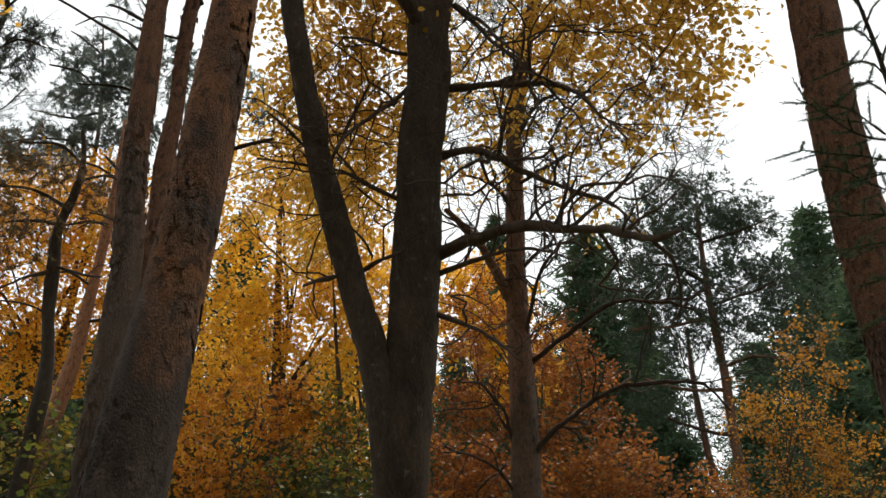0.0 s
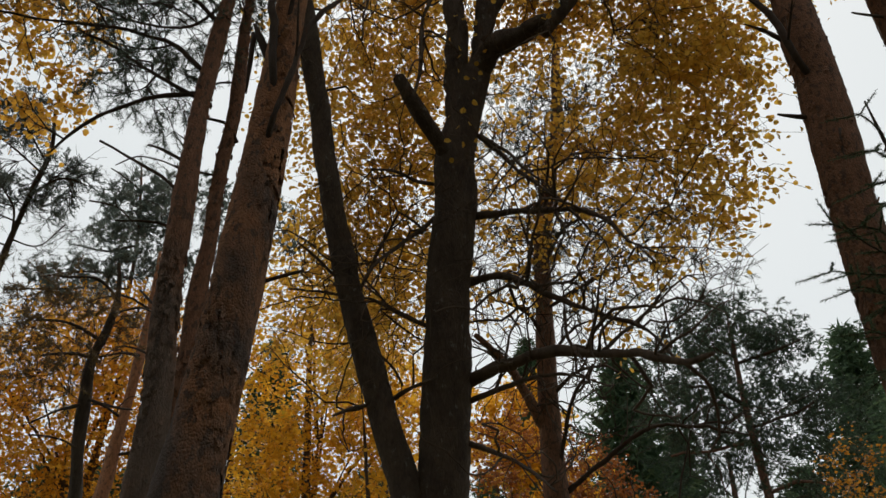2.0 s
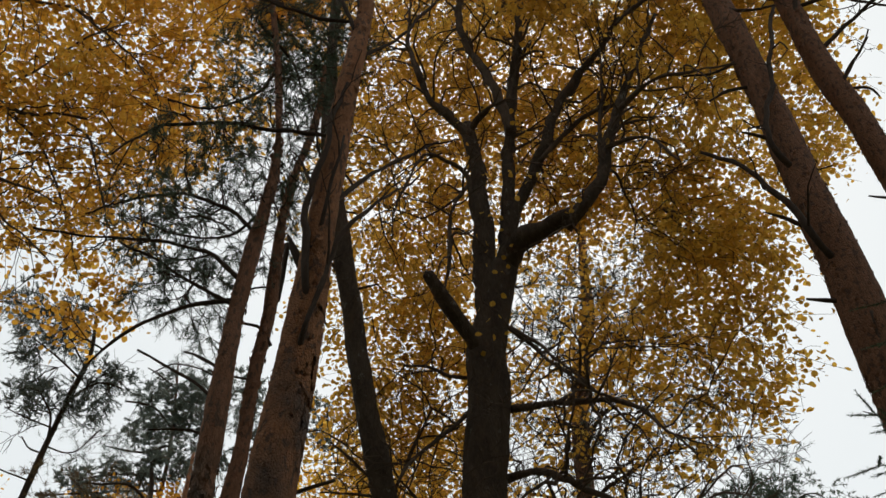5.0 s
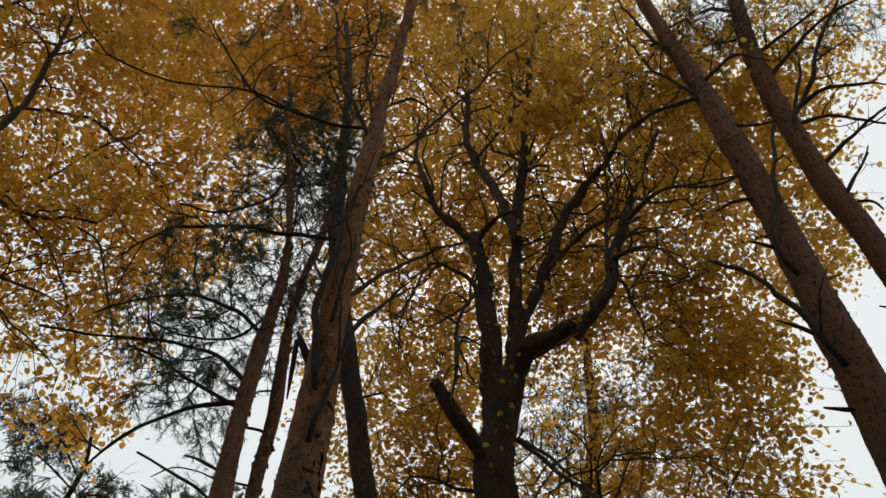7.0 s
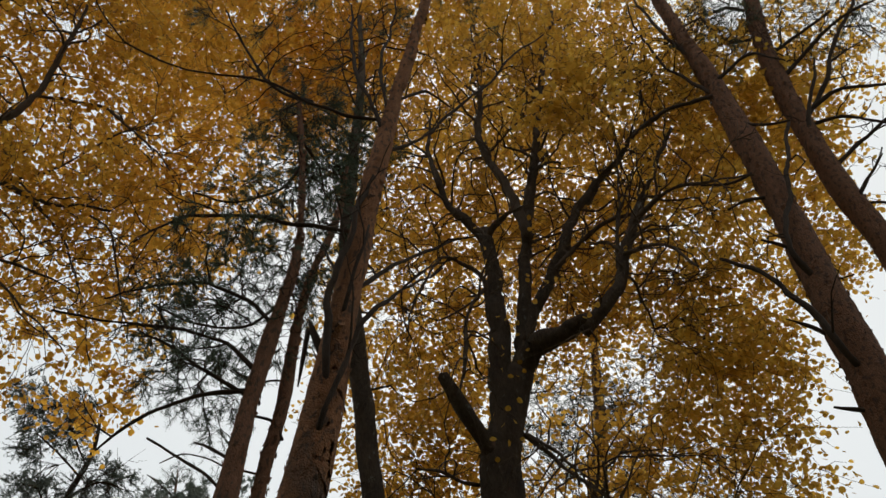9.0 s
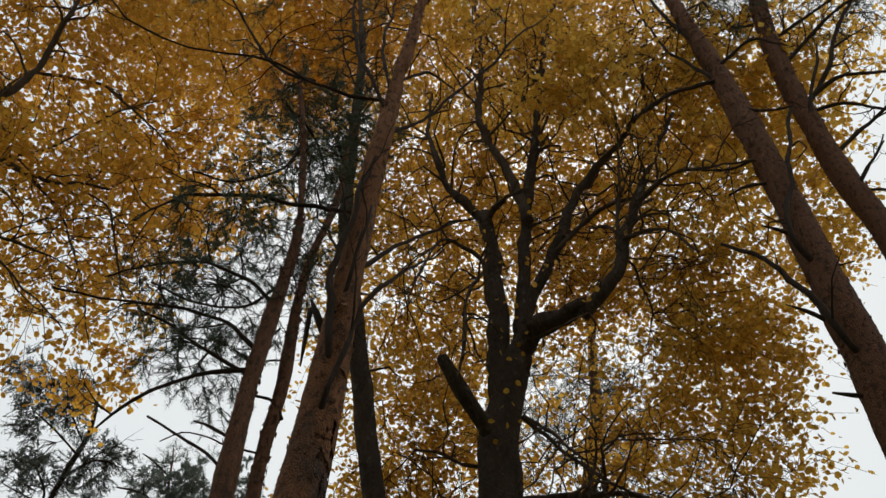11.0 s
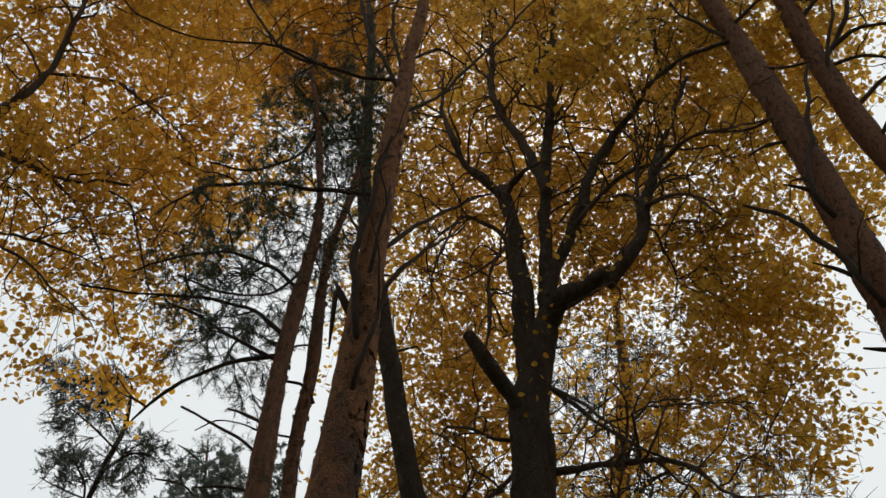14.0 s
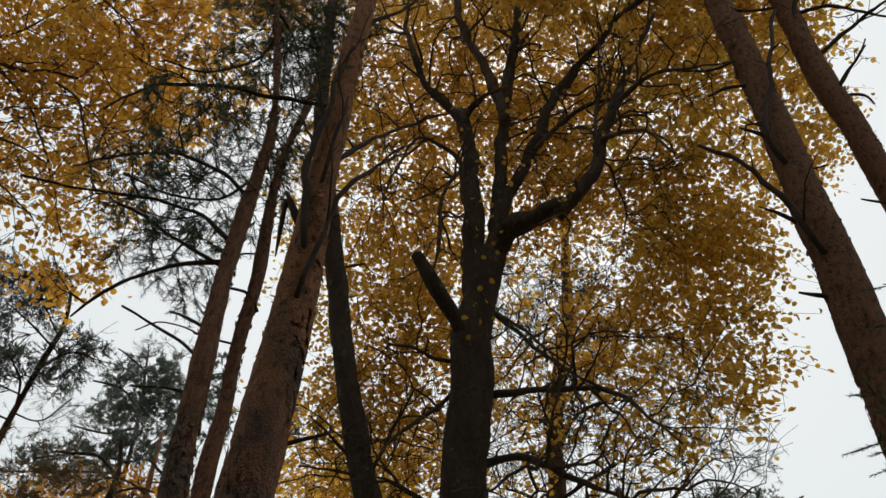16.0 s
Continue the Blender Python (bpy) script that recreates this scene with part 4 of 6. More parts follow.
limb(pine_behind, "dead_branch", (-1.28, 3.07, 3.99, 0.009), (-1.42, 3.16, 4.12, 0.009), (-1.56, 3.24, 4.23, 0.006))
limb(pine_behind, "dead_branch", (-1.31, 3.10, 3.63, 0.009), (-1.36, 3.14, 3.71, 0.007), (-1.49, 3.14, 3.74, 0.005), (-1.60, 3.13, 3.74, 0.003))
limb(pine_behind, "dead_branch", (-1.28, 3.07, 3.24, 0.007), (-1.38, 3.18, 3.34, 0.007), (-1.48, 3.28, 3.45, 0.006))
limb(pine_behind, "dead_branch", (-1.29, 3.07, 3.04, 0.006), (-1.39, 3.13, 3.10, 0.005), (-1.48, 3.19, 3.14, 0.003))
limb(pine_behind, "limb", (-1.30, 3.10, 4.43, 0.012), (-1.55, 3.08, 4.39, 0.010), (-1.72, 3.07, 4.30, 0.008), (-1.87, 3.09, 4.21, 0.008), (-1.97, 3.11, 4.11, 0.005))
limb(pine_behind, "limb", (-1.29, 3.10, 4.57, 0.013), (-1.50, 3.04, 4.73, 0.010), (-1.71, 2.95, 4.72, 0.009), (-1.91, 2.86, 4.69, 0.007), (-2.20, 2.67, 4.61, 0.005))
limb(pine_behind, "limb", (-1.30, 3.10, 4.40, 0.010), (-1.53, 3.06, 4.54, 0.009), (-1.72, 3.02, 4.67, 0.008), (-1.91, 2.97, 4.76, 0.006))
limb(pine_behind, "limb", (-1.25, 3.12, 4.89, 0.012), (-1.43, 3.07, 5.07, 0.011), (-1.61, 3.01, 5.11, 0.010), (-1.80, 2.93, 5.05, 0.008), (-2.04, 2.78, 4.81, 0.005))
limb(pine_behind, "limb", (-1.23, 3.12, 5.07, 0.010), (-1.40, 3.12, 4.89, 0.007), (-1.64, 3.07, 4.87, 0.006), (-1.88, 2.98, 4.95, 0.005))
limb(pine_behind, "limb", (-0.92, 3.07, 5.60, 0.012), (-1.22, 3.03, 5.65, 0.012), (-1.49, 2.98, 5.66, 0.011), (-1.81, 2.87, 5.57, 0.009), (-2.02, 2.80, 5.23, 0.005))
limb(pine_behind, "limb", (-1.30, 3.10, 6.32, 0.012), (-1.44, 3.10, 6.03, 0.010), (-1.64, 3.07, 5.94, 0.007), (-1.89, 2.98, 5.92, 0.006))
limb(pine_behind, "limb", (-1.35, 3.08, 6.63, 0.012), (-1.24, 3.25, 6.52, 0.009), (-1.20, 3.38, 6.37, 0.006))
bark_flakes(pine_behind, np.random.default_rng(88), PINE_BEHIND_TRUNK, 900, 0.8)
bark_plates(pine_behind, np.random.default_rng(110), PINE_BEHIND_TRUNK, 1700, 0.5, 4.1, 0.012)
rng = np.random.default_rng(22)
ramify(pine_behind, rng, 4.0, 0.4)
needle_crown(pine_behind, rng, [
    (-1.61, 3.17, 5.24, 0.61, 0.61, 0.46, 67),
    (-1.48, 3.32, 6.01, 0.61, 0.61, 0.53, 92),
    (-1.41, 3.43, 6.93, 0.38, 0.46, 0.53, 69),
    (-1.70, 3.05, 4.77, 0.34, 0.38, 0.27, 30),
    (-1.56, 3.20, 4.55, 0.19, 0.23, 0.23, 23),
], 6, 0.115, 24, 0.038, 0.0027, NEEDLE, "dark grey-green pine needles in tufts", bare=[
    (-1.53, 3.13, 5.38, 0.68, 0.46, 0.61, 60),
])

pine_slim = Tree("pine_tree", "slim orange-barked Scots pine close beside a thicker one", (-1.49, 3.31, 0), PINE_BARK_SLIM, PINE_TWIG, group="Scots pines")
PINE_SLIM_TRUNK = [(-1.49, 3.31, -0.06, 0.060), (-1.46, 3.32, 0.30, 0.048), (-1.31, 3.40, 2.55, 0.043), (-1.28, 3.41, 2.99, 0.043), (-1.27, 3.41, 3.18, 0.042), (-1.27, 3.42, 3.46, 0.042), (-1.25, 3.42, 3.76, 0.040), (-1.25, 3.43, 4.07, 0.037), (-1.23, 3.43, 4.38, 0.036), (-1.22, 3.43, 4.50, 0.035), (-1.22, 3.43, 4.89, 0.033), (-1.22, 3.43, 5.34, 0.030), (-1.19, 3.44, 5.70, 0.027), (-1.14, 3.46, 5.99, 0.022), (-1.10, 3.47, 6.36, 0.017), (-1.10, 3.47, 6.82, 0.012)]
limb(pine_slim, "trunk", *PINE_SLIM_TRUNK)
limb(pine_slim, "dead_branch", (-1.20, 3.43, 4.40, 0.012), (-1.23, 3.40, 4.46, 0.010), (-1.34, 3.41, 4.52, 0.009), (-1.44, 3.42, 4.56, 0.004))
limb(pine_slim, "dead_branch", (-1.23, 3.43, 4.77, 0.006), (-1.31, 3.40, 4.75, 0.006), (-1.39, 3.36, 4.68, 0.004))
limb(pine_slim, "dead_branch", (-1.26, 3.42, 4.16, 0.007), (-1.38, 3.41, 4.19, 0.005), (-1.48, 3.40, 4.22, 0.004))
bark_flakes(pine_slim, np.random.default_rng(86), PINE_SLIM_TRUNK, 700, 0.8)
rng = np.random.default_rng(23)
needle_crown(pine_slim, rng, [
    (-1.20, 3.55, 7.24, 0.37, 0.44, 0.44, 38),
], 7, 0.17, 22, 0.064, 0.003, NEEDLE, "dark grey-green pine needles in tufts")

pine_leaning = Tree("pine_tree", "leaning Scots pine with flaking orange-brown bark and snags", (2.25, 3.31, 0), PINE_BARK_ORANGE, PINE_TWIG, group="Scots pines")
PINE_LEANING_TRUNK = [(2.25, 3.31, -0.06, 0.188), (2.20, 3.32, 0.30, 0.148), (2.14, 3.33, 0.80, 0.139), (2.07, 3.34, 1.40, 0.130), (1.99, 3.35, 2.00, 0.122), (1.91, 3.36, 2.60, 0.115), (1.86, 3.37, 3.20, 0.115), (1.83, 3.38, 3.80, 0.108), (1.84, 3.40, 4.40, 0.113), (1.82, 3.41, 5.00, 0.112), (1.81, 3.43, 5.60, 0.101), (1.79, 3.44, 6.20, 0.093), (1.76, 3.45, 6.80, 0.092), (1.72, 3.47, 7.40, 0.084), (1.67, 3.48, 8.00, 0.073), (1.61, 3.49, 8.60, 0.063), (1.54, 3.51, 9.40, 0.050), (1.48, 3.53, 10.30, 0.022)]
limb(pine_leaning, "trunk", *PINE_LEANING_TRUNK)
limb(pine_leaning, "limb", (1.79, 3.35, 4.63, 0.019), (1.70, 3.28, 4.72, 0.022), (1.67, 3.27, 4.80, 0.021), (1.64, 3.29, 4.91, 0.020), (1.59, 3.30, 5.03, 0.018), (1.54, 3.33, 5.17, 0.017), (1.48, 3.36, 5.32, 0.015), (1.39, 3.41, 5.47, 0.014), (1.28, 3.45, 5.60, 0.009))
limb(pine_leaning, "limb", (1.66, 3.45, 7.48, 0.019), (1.52, 3.47, 7.46, 0.018), (1.35, 3.51, 7.44, 0.017), (1.17, 3.54, 7.35, 0.013), (1.01, 3.56, 7.12, 0.006))
limb(pine_leaning, "limb", (1.65, 3.46, 7.54, 0.017), (1.41, 3.50, 8.04, 0.013), (1.28, 3.51, 8.66, 0.011), (1.25, 3.48, 9.16, 0.007))
limb(pine_leaning, "limb", (1.61, 3.47, 8.14, 0.017), (1.40, 3.49, 8.81, 0.015), (1.31, 3.46, 9.23, 0.012))
limb(pine_leaning, "limb", (1.77, 3.37, 5.33, 0.019), (1.67, 3.30, 5.47, 0.018), (1.69, 3.29, 5.69, 0.016), (1.77, 3.30, 5.94, 0.015), (1.88, 3.31, 6.34, 0.014), (2.04, 3.32, 6.90, 0.011))
limb(pine_leaning, "limb", (1.71, 3.41, 7.06, 0.012), (1.86, 3.35, 6.88, 0.011), (2.02, 3.28, 6.82, 0.007))
limb(pine_leaning, "limb", (1.67, 3.43, 7.61, 0.017), (1.99, 3.28, 7.79, 0.013), (2.16, 3.20, 7.49, 0.006))
limb(pine_leaning, "dead_branch", (1.82, 3.32, 3.86, 0.013), (1.81, 3.30, 4.05, 0.012), (1.83, 3.29, 4.26, 0.009))
limb(pine_leaning, "dead_branch", (1.75, 3.42, 4.92, 0.014), (1.62, 3.40, 5.01, 0.009), (1.52, 3.38, 5.04, 0.005))
limb(pine_leaning, "dead_branch", (1.78, 3.40, 4.41, 0.013), (1.63, 3.37, 4.41, 0.010), (1.57, 3.34, 4.40, 0.006))
limb(pine_leaning, "dead_branch", (1.80, 3.40, 5.31, 0.010), (1.88, 3.36, 5.31, 0.006), (1.96, 3.32, 5.30, 0.005))
limb(pine_leaning, "dead_branch", (1.74, 3.42, 5.65, 0.014), (1.62, 3.38, 5.67, 0.010), (1.54, 3.36, 5.68, 0.007))
limb(pine_leaning, "dead_branch", (1.73, 3.43, 6.18, 0.015), (1.57, 3.41, 6.13, 0.011), (1.44, 3.40, 6.04, 0.007))
limb(pine_leaning, "dead_branch", (1.71, 3.44, 6.47, 0.011), (1.52, 3.43, 6.35, 0.009), (1.33, 3.44, 6.35, 0.006))
bark_flakes(pine_leaning, np.random.default_rng(89), PINE_LEANING_TRUNK, 2600, 0.5)
bark_plates(pine_leaning, np.random.default_rng(111), PINE_LEANING_TRUNK, 3000, 0.3, 4.6, 0.014)
rng = np.random.default_rng(24)
ramify(pine_leaning, rng, 2.0, 0.4)
needle_crown(pine_leaning, rng, [
    (1.56, 3.51, 10.95, 1, 0.9, 0.7, 46),
    (1.87, 3.48, 8.52, 0.35, 0.4, 0.3, 11),
], 6, 0.16, 20, 0.058, 0.0028, NEEDLE, "grey-green pine needles in tufts", bare=[
    (1.34, 3.55, 8.12, 0.5, 0.3, 0.6, 60),
])

pine_side = Tree("pine_tree", "orange-barked Scots pine with many bare crooked branches", (2.72, 3.66, 0), PINE_BARK_ORANGE, PINE_TWIG, group="Scots pines")
PINE_SIDE_TRUNK = [(2.72, 3.66, -0.06, 0.124), (2.72, 3.67, 0.30, 0.096), (2.61, 3.74, 4.05, 0.085), (2.59, 3.75, 4.76, 0.085), (2.55, 3.78, 5.49, 0.085), (2.52, 3.80, 6.13, 0.085), (2.45, 3.84, 6.96, 0.085), (2.44, 3.85, 7.61, 0.085), (2.43, 3.85, 8.25, 0.085), (2.46, 3.84, 8.92, 0.082), (2.53, 3.79, 9.64, 0.072), (2.67, 3.70, 10.76, 0.053), (2.88, 3.55, 12.01, 0.035)]
limb(pine_side, "trunk", *PINE_SIDE_TRUNK)
limb(pine_side, "limb", (2.49, 3.82, 7.68, 0.020), (2.63, 3.75, 7.88, 0.019), (2.86, 3.62, 8.36, 0.018), (3.08, 3.48, 8.78, 0.015), (3.26, 3.35, 9.04, 0.009))
limb(pine_side, "limb", (2.49, 3.82, 7.72, 0.020), (2.74, 3.68, 7.84, 0.017), (2.88, 3.61, 7.78, 0.013), (3.02, 3.53, 7.61, 0.010), (3.18, 3.43, 7.35, 0.005))
limb(pine_side, "limb", (2.48, 3.82, 7.56, 0.015), (2.69, 3.72, 7.53, 0.013), (2.83, 3.66, 7.36, 0.011), (2.98, 3.59, 7.14, 0.006))
limb(pine_side, "limb", (2.50, 3.81, 7.00, 0.017), (2.73, 3.70, 7.21, 0.014), (2.92, 3.60, 7.30, 0.011), (3.12, 3.48, 7.37, 0.006))
limb(pine_side, "limb", (2.47, 3.83, 8.31, 0.018), (2.72, 3.70, 8.54, 0.017), (3.03, 3.51, 8.74, 0.015), (3.26, 3.35, 8.70, 0.009))
limb(pine_side, "limb", (2.46, 3.83, 8.71, 0.019), (2.67, 3.76, 8.85, 0.015), (3.02, 3.56, 8.97, 0.010))
limb(pine_side, "limb", (2.46, 3.83, 9.03, 0.019), (2.27, 4.00, 9.32, 0.017), (2.17, 4.11, 10.10, 0.011))
limb(pine_side, "limb", (2.51, 3.81, 9.55, 0.018), (2.30, 3.99, 9.95, 0.015), (1.99, 4.20, 10.03, 0.009))
limb(pine_side, "limb", (2.53, 3.79, 6.59, 0.007), (2.69, 3.74, 6.84, 0.006), (2.82, 3.71, 7.04, 0.005))
limb(pine_side, "dead_branch", (2.49, 3.76, 6.53, 0.016), (2.57, 3.69, 6.65, 0.012), (2.63, 3.63, 6.71, 0.010), (2.70, 3.56, 6.79, 0.006))
limb(pine_side, "dead_branch", (2.54, 3.79, 6.51, 0.012), (2.63, 3.73, 6.44, 0.010), (2.66, 3.71, 6.32, 0.006))
limb(pine_side, "dead_branch", (2.51, 3.74, 5.40, 0.010), (2.40, 3.72, 5.40, 0.009), (2.29, 3.70, 5.41, 0.005))
limb(pine_side, "dead_branch", (2.41, 3.80, 7.39, 0.017), (2.49, 3.70, 7.72, 0.016), (2.59, 3.63, 7.95, 0.014), (2.66, 3.59, 8.23, 0.007))
bark_flakes(pine_side, np.random.default_rng(86), PINE_SIDE_TRUNK, 2600, 2.5)
rng = np.random.default_rng(25)
ramify(pine_side, rng, 3.0, 0.55)
needle_crown(pine_side, rng, [
    (3.03, 3.56, 9.67, 1.2, 0.9, 0.4, 36),
    (2.31, 3.92, 10.34, 0.7, 0.5, 0.3, 16),
    (3.17, 3.57, 8.96, 0.5, 0.4, 0.2, 8),
], 6, 0.16, 20, 0.058, 0.0028, NEEDLE, "dark pine needles in tufts", bare=[
    (2.81, 3.66, 8.86, 0.8, 0.4, 0.4, 130),
    (2.15, 4.01, 9.52, 0.5, 0.4, 0.5, 110),
])

pine_centre = Tree("pine_tree", "pale-barked pine with long arching bare branches", (0.79, 7.99, 0), PINE_PALE, PINE_TWIG, group="Scots pines")
PINE_CENTRE_TRUNK = [(0.79, 7.99, -0.06, 0.196), (0.79, 7.99, 0.30, 0.151), (0.78, 7.99, 2.51, 0.135), (0.77, 7.99, 3.34, 0.125), (0.75, 8.00, 3.89, 0.113), (0.74, 8.00, 4.47, 0.101), (0.75, 8.00, 5.07, 0.096), (0.76, 7.99, 5.71, 0.091), (0.79, 7.99, 6.38, 0.088), (0.89, 7.98, 7.08, 0.082), (1.04, 7.96, 7.81, 0.076), (1.05, 7.96, 7.97, 0.072), (1.08, 7.96, 8.65, 0.058), (1.15, 7.95, 9.59, 0.037)]
limb(pine_centre, "trunk", *PINE_CENTRE_TRUNK)
limb(pine_centre, "limb", (0.69, 8.00, 4.26, 0.050), (0.45, 7.82, 4.67, 0.044), (0.27, 7.63, 4.86, 0.033), (0.05, 7.43, 5.01, 0.022))
limb(pine_centre, "limb", (0.80, 7.99, 3.60, 0.030), (1.12, 7.83, 3.84, 0.024), (1.43, 7.66, 4.06, 0.021), (1.66, 7.49, 4.12, 0.018), (1.93, 7.30, 4.07, 0.015), (2.22, 7.10, 3.92, 0.010))
limb(pine_centre, "limb", (0.77, 7.99, 2.63, 0.031), (0.93, 7.88, 2.90, 0.026), (1.23, 7.74, 3.13, 0.023), (1.57, 7.57, 3.30, 0.020), (1.98, 7.37, 3.31, 0.017), (2.27, 7.19, 3.22, 0.012), (2.39, 7.04, 3.00, 0.007))
limb(pine_centre, "limb", (0.79, 7.99, 3.83, 0.022), (0.89, 7.78, 4.22, 0.019), (0.96, 7.57, 4.43, 0.016), (1.11, 7.35, 4.66, 0.011))
limb(pine_centre, "limb", (0.72, 8.00, 5.23, 0.023), (0.62, 7.81, 5.30, 0.020), (0.41, 7.62, 5.41, 0.017), (0.16, 7.43, 5.36, 0.008))
limb(pine_centre, "limb", (0.69, 8.00, 2.41, 0.018), (0.50, 7.81, 2.64, 0.015), (0.29, 7.62, 2.72, 0.012), (0.02, 7.43, 2.73, 0.007))
limb(pine_centre, "limb", (0.68, 8.00, 2.87, 0.018), (0.54, 7.81, 3.22, 0.016), (0.35, 7.62, 3.34, 0.013), (0.15, 7.43, 3.32, 0.007))
limb(pine_centre, "limb", (0.76, 7.99, 5.51, 0.023), (1.02, 7.76, 5.60, 0.020), (1.39, 7.50, 5.69, 0.014), (1.73, 7.23, 5.69, 0.008))
limb(pine_centre, "limb", (0.80, 7.99, 6.04, 0.024), (1.06, 7.76, 6.38, 0.021), (1.32, 7.52, 6.37, 0.014), (1.66, 7.25, 6.14, 0.008))
limb(pine_centre, "limb", (0.78, 7.99, 4.58, 0.017), (0.99, 7.77, 4.74, 0.017), (1.23, 7.53, 4.71, 0.011), (1.40, 7.30, 4.50, 0.008))
limb(pine_centre, "limb", (0.78, 7.99, 6.31, 0.021), (0.58, 7.71, 6.28, 0.018), (0.38, 7.42, 5.86, 0.011))
limb(pine_centre, "limb", (0.96, 7.97, 7.37, 0.022), (1.20, 7.64, 7.28, 0.015), (1.48, 7.28, 6.89, 0.009))
limb(pine_centre, "limb", (0.75, 8.00, 4.95, 0.017), (0.94, 7.67, 5.12, 0.017), (1.12, 7.35, 5.09, 0.011))
bark_plates(pine_centre, np.random.default_rng(110), PINE_CENTRE_TRUNK, 2200, 1, 5, 0.02)
rng = np.random.default_rng(26)
ramify(pine_centre, rng, 5.5, 1.0, 4)
needle_crown(pine_centre, rng, [
    (1.11, 7.75, 6.38, 1.2, 1.2, 0.9, 46),
    (1.71, 7.44, 6.45, 0.8, 0.9, 0.6, 25),
    (0.52, 7.81, 6.01, 0.6, 0.6, 0.6, 17),
    (0.87, 7.78, 7.68, 0.9, 0.8, 0.6, 60),
    (1.11, 7.75, 7.80, 1, 1, 0.9, 34),
    (2.08, 7.14, 5.64, 0.6, 0.6, 0.4, 13),
], 5, 0.18, 16, 0.06, 0.0045, NEEDLE, "thin dark pine needles on bare twigs", bare=[
    (0.95, 7.67, 7.66, 1, 0.7, 0.6, 90),
    (1.74, 7.23, 6.33, 1.1, 0.7, 0.35, 40),
    (0.99, 7.57, 5.38, 1.6, 0.9, 1.3, 60),
    (1.27, 7.53, 6.57, 1.3, 0.9, 0.9, 40),
], stout=4.0)

dead_tree = Tree("dead_tree", "crooked dead tree with a broken top and dry brown branches", (-3.05, 5.91, 0), DEAD_WOOD, DEAD_WOOD)
limb(dead_tree, "trunk", (-3.05, 5.91, -0.06, 0.089), (-3.04, 5.92, 0.30, 0.069), (-2.90, 5.98, 2.23, 0.061), (-2.87, 6.00, 2.69, 0.058), (-2.85, 6.01, 3.14, 0.052), (-2.89, 5.98, 3.52, 0.046), (-2.91, 5.97, 3.91, 0.044), (-2.92, 5.97, 4.23, 0.041), (-2.86, 6.00, 4.48, 0.035), (-2.83, 6.01, 4.76, 0.025), (-2.87, 5.99, 5.07, 0.015))
limb(dead_tree, "dead_branch", (-2.84, 6.01, 4.63, 0.013), (-2.62, 5.89, 4.62, 0.011), (-2.41, 5.76, 4.52, 0.006))
limb(dead_tree, "dead_branch", (-2.91, 5.98, 4.24, 0.017), (-2.99, 5.71, 4.17, 0.012), (-3.05, 5.45, 4.04, 0.008))
limb(dead_tree, "dead_branch", (-2.88, 5.99, 4.38, 0.015), (-3.02, 5.70, 4.41, 0.013), (-3.12, 5.42, 4.31, 0.008))
limb(dead_tree, "dead_branch", (-2.82, 6.02, 4.74, 0.013), (-2.88, 5.77, 4.80, 0.011), (-3.08, 5.44, 4.68, 0.006))
limb(dead_tree, "dead_branch", (-2.91, 5.98, 3.87, 0.013), (-2.96, 5.73, 3.74, 0.010), (-3.02, 5.47, 3.57, 0.006))
limb(dead_tree, "dead_branch", (-2.91, 5.97, 3.91, 0.013), (-2.66, 5.87, 3.81, 0.010), (-2.44, 5.75, 3.74, 0.006))
limb(dead_tree, "dead_branch", (-2.88, 5.99, 3.52, 0.010), (-2.93, 5.74, 3.53, 0.008), (-3.00, 5.48, 3.48, 0.006))
rng = np.random.default_rng(27)
needle_crown(dead_tree, rng, [
    (-3.05, 5.68, 4.34, 0.55, 0.5, 0.32, 14),
    (-3.14, 5.64, 4.05, 0.5, 0.5, 0.25, 11),
    (-2.72, 5.85, 4.51, 0.35, 0.4, 0.2, 5),
    (-3.19, 5.61, 4.67, 0.45, 0.4, 0.15, 7),
    (-3.34, 5.70, 4.62, 0.34, 0.30, 0.07, 8),
    (-3.28, 5.60, 4.29, 0.35, 0.30, 0.08, 8),
    (-2.84, 5.80, 4.46, 0.19, 0.30, 0.06, 4),
    (-3.08, 5.60, 4.02, 0.27, 0.30, 0.07, 5),
], 6, 0.17, 18, 0.05, 0.005, DRY_NEEDLE, "dry brown needles")

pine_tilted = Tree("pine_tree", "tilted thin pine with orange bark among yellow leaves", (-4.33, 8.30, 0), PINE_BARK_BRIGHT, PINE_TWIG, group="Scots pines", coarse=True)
limb(pine_tilted, "trunk", (-4.33, 8.30, -0.06, 0.149), (-4.30, 8.31, 0.30, 0.115), (-3.93, 8.48, 2.88, 0.103), (-3.87, 8.50, 3.22, 0.094), (-3.77, 8.55, 3.80, 0.079), (-3.72, 8.57, 4.41, 0.066), (-3.66, 8.60, 5.06, 0.054), (-3.63, 8.61, 5.80, 0.041), (-3.63, 8.61, 6.30, 0.028), (-3.63, 8.61, 6.66, 0.017))
limb(pine_tilted, "limb", (-3.69, 8.58, 4.60, 0.015), (-3.88, 8.34, 4.71, 0.012), (-4.09, 8.07, 4.55, 0.009))
limb(pine_tilted, "limb", (-3.72, 8.57, 4.23, 0.018), (-3.47, 8.51, 4.27, 0.015), (-3.30, 8.42, 4.36, 0.009))
limb(pine_tilted, "limb", (-3.60, 8.62, 5.33, 0.019), (-3.75, 8.39, 5.30, 0.015), (-3.93, 8.15, 5.14, 0.009))
limb(pine_tilted, "limb", (-3.60, 8.62, 5.88, 0.016), (-3.88, 8.34, 5.95, 0.012), (-4.11, 8.06, 5.74, 0.009))
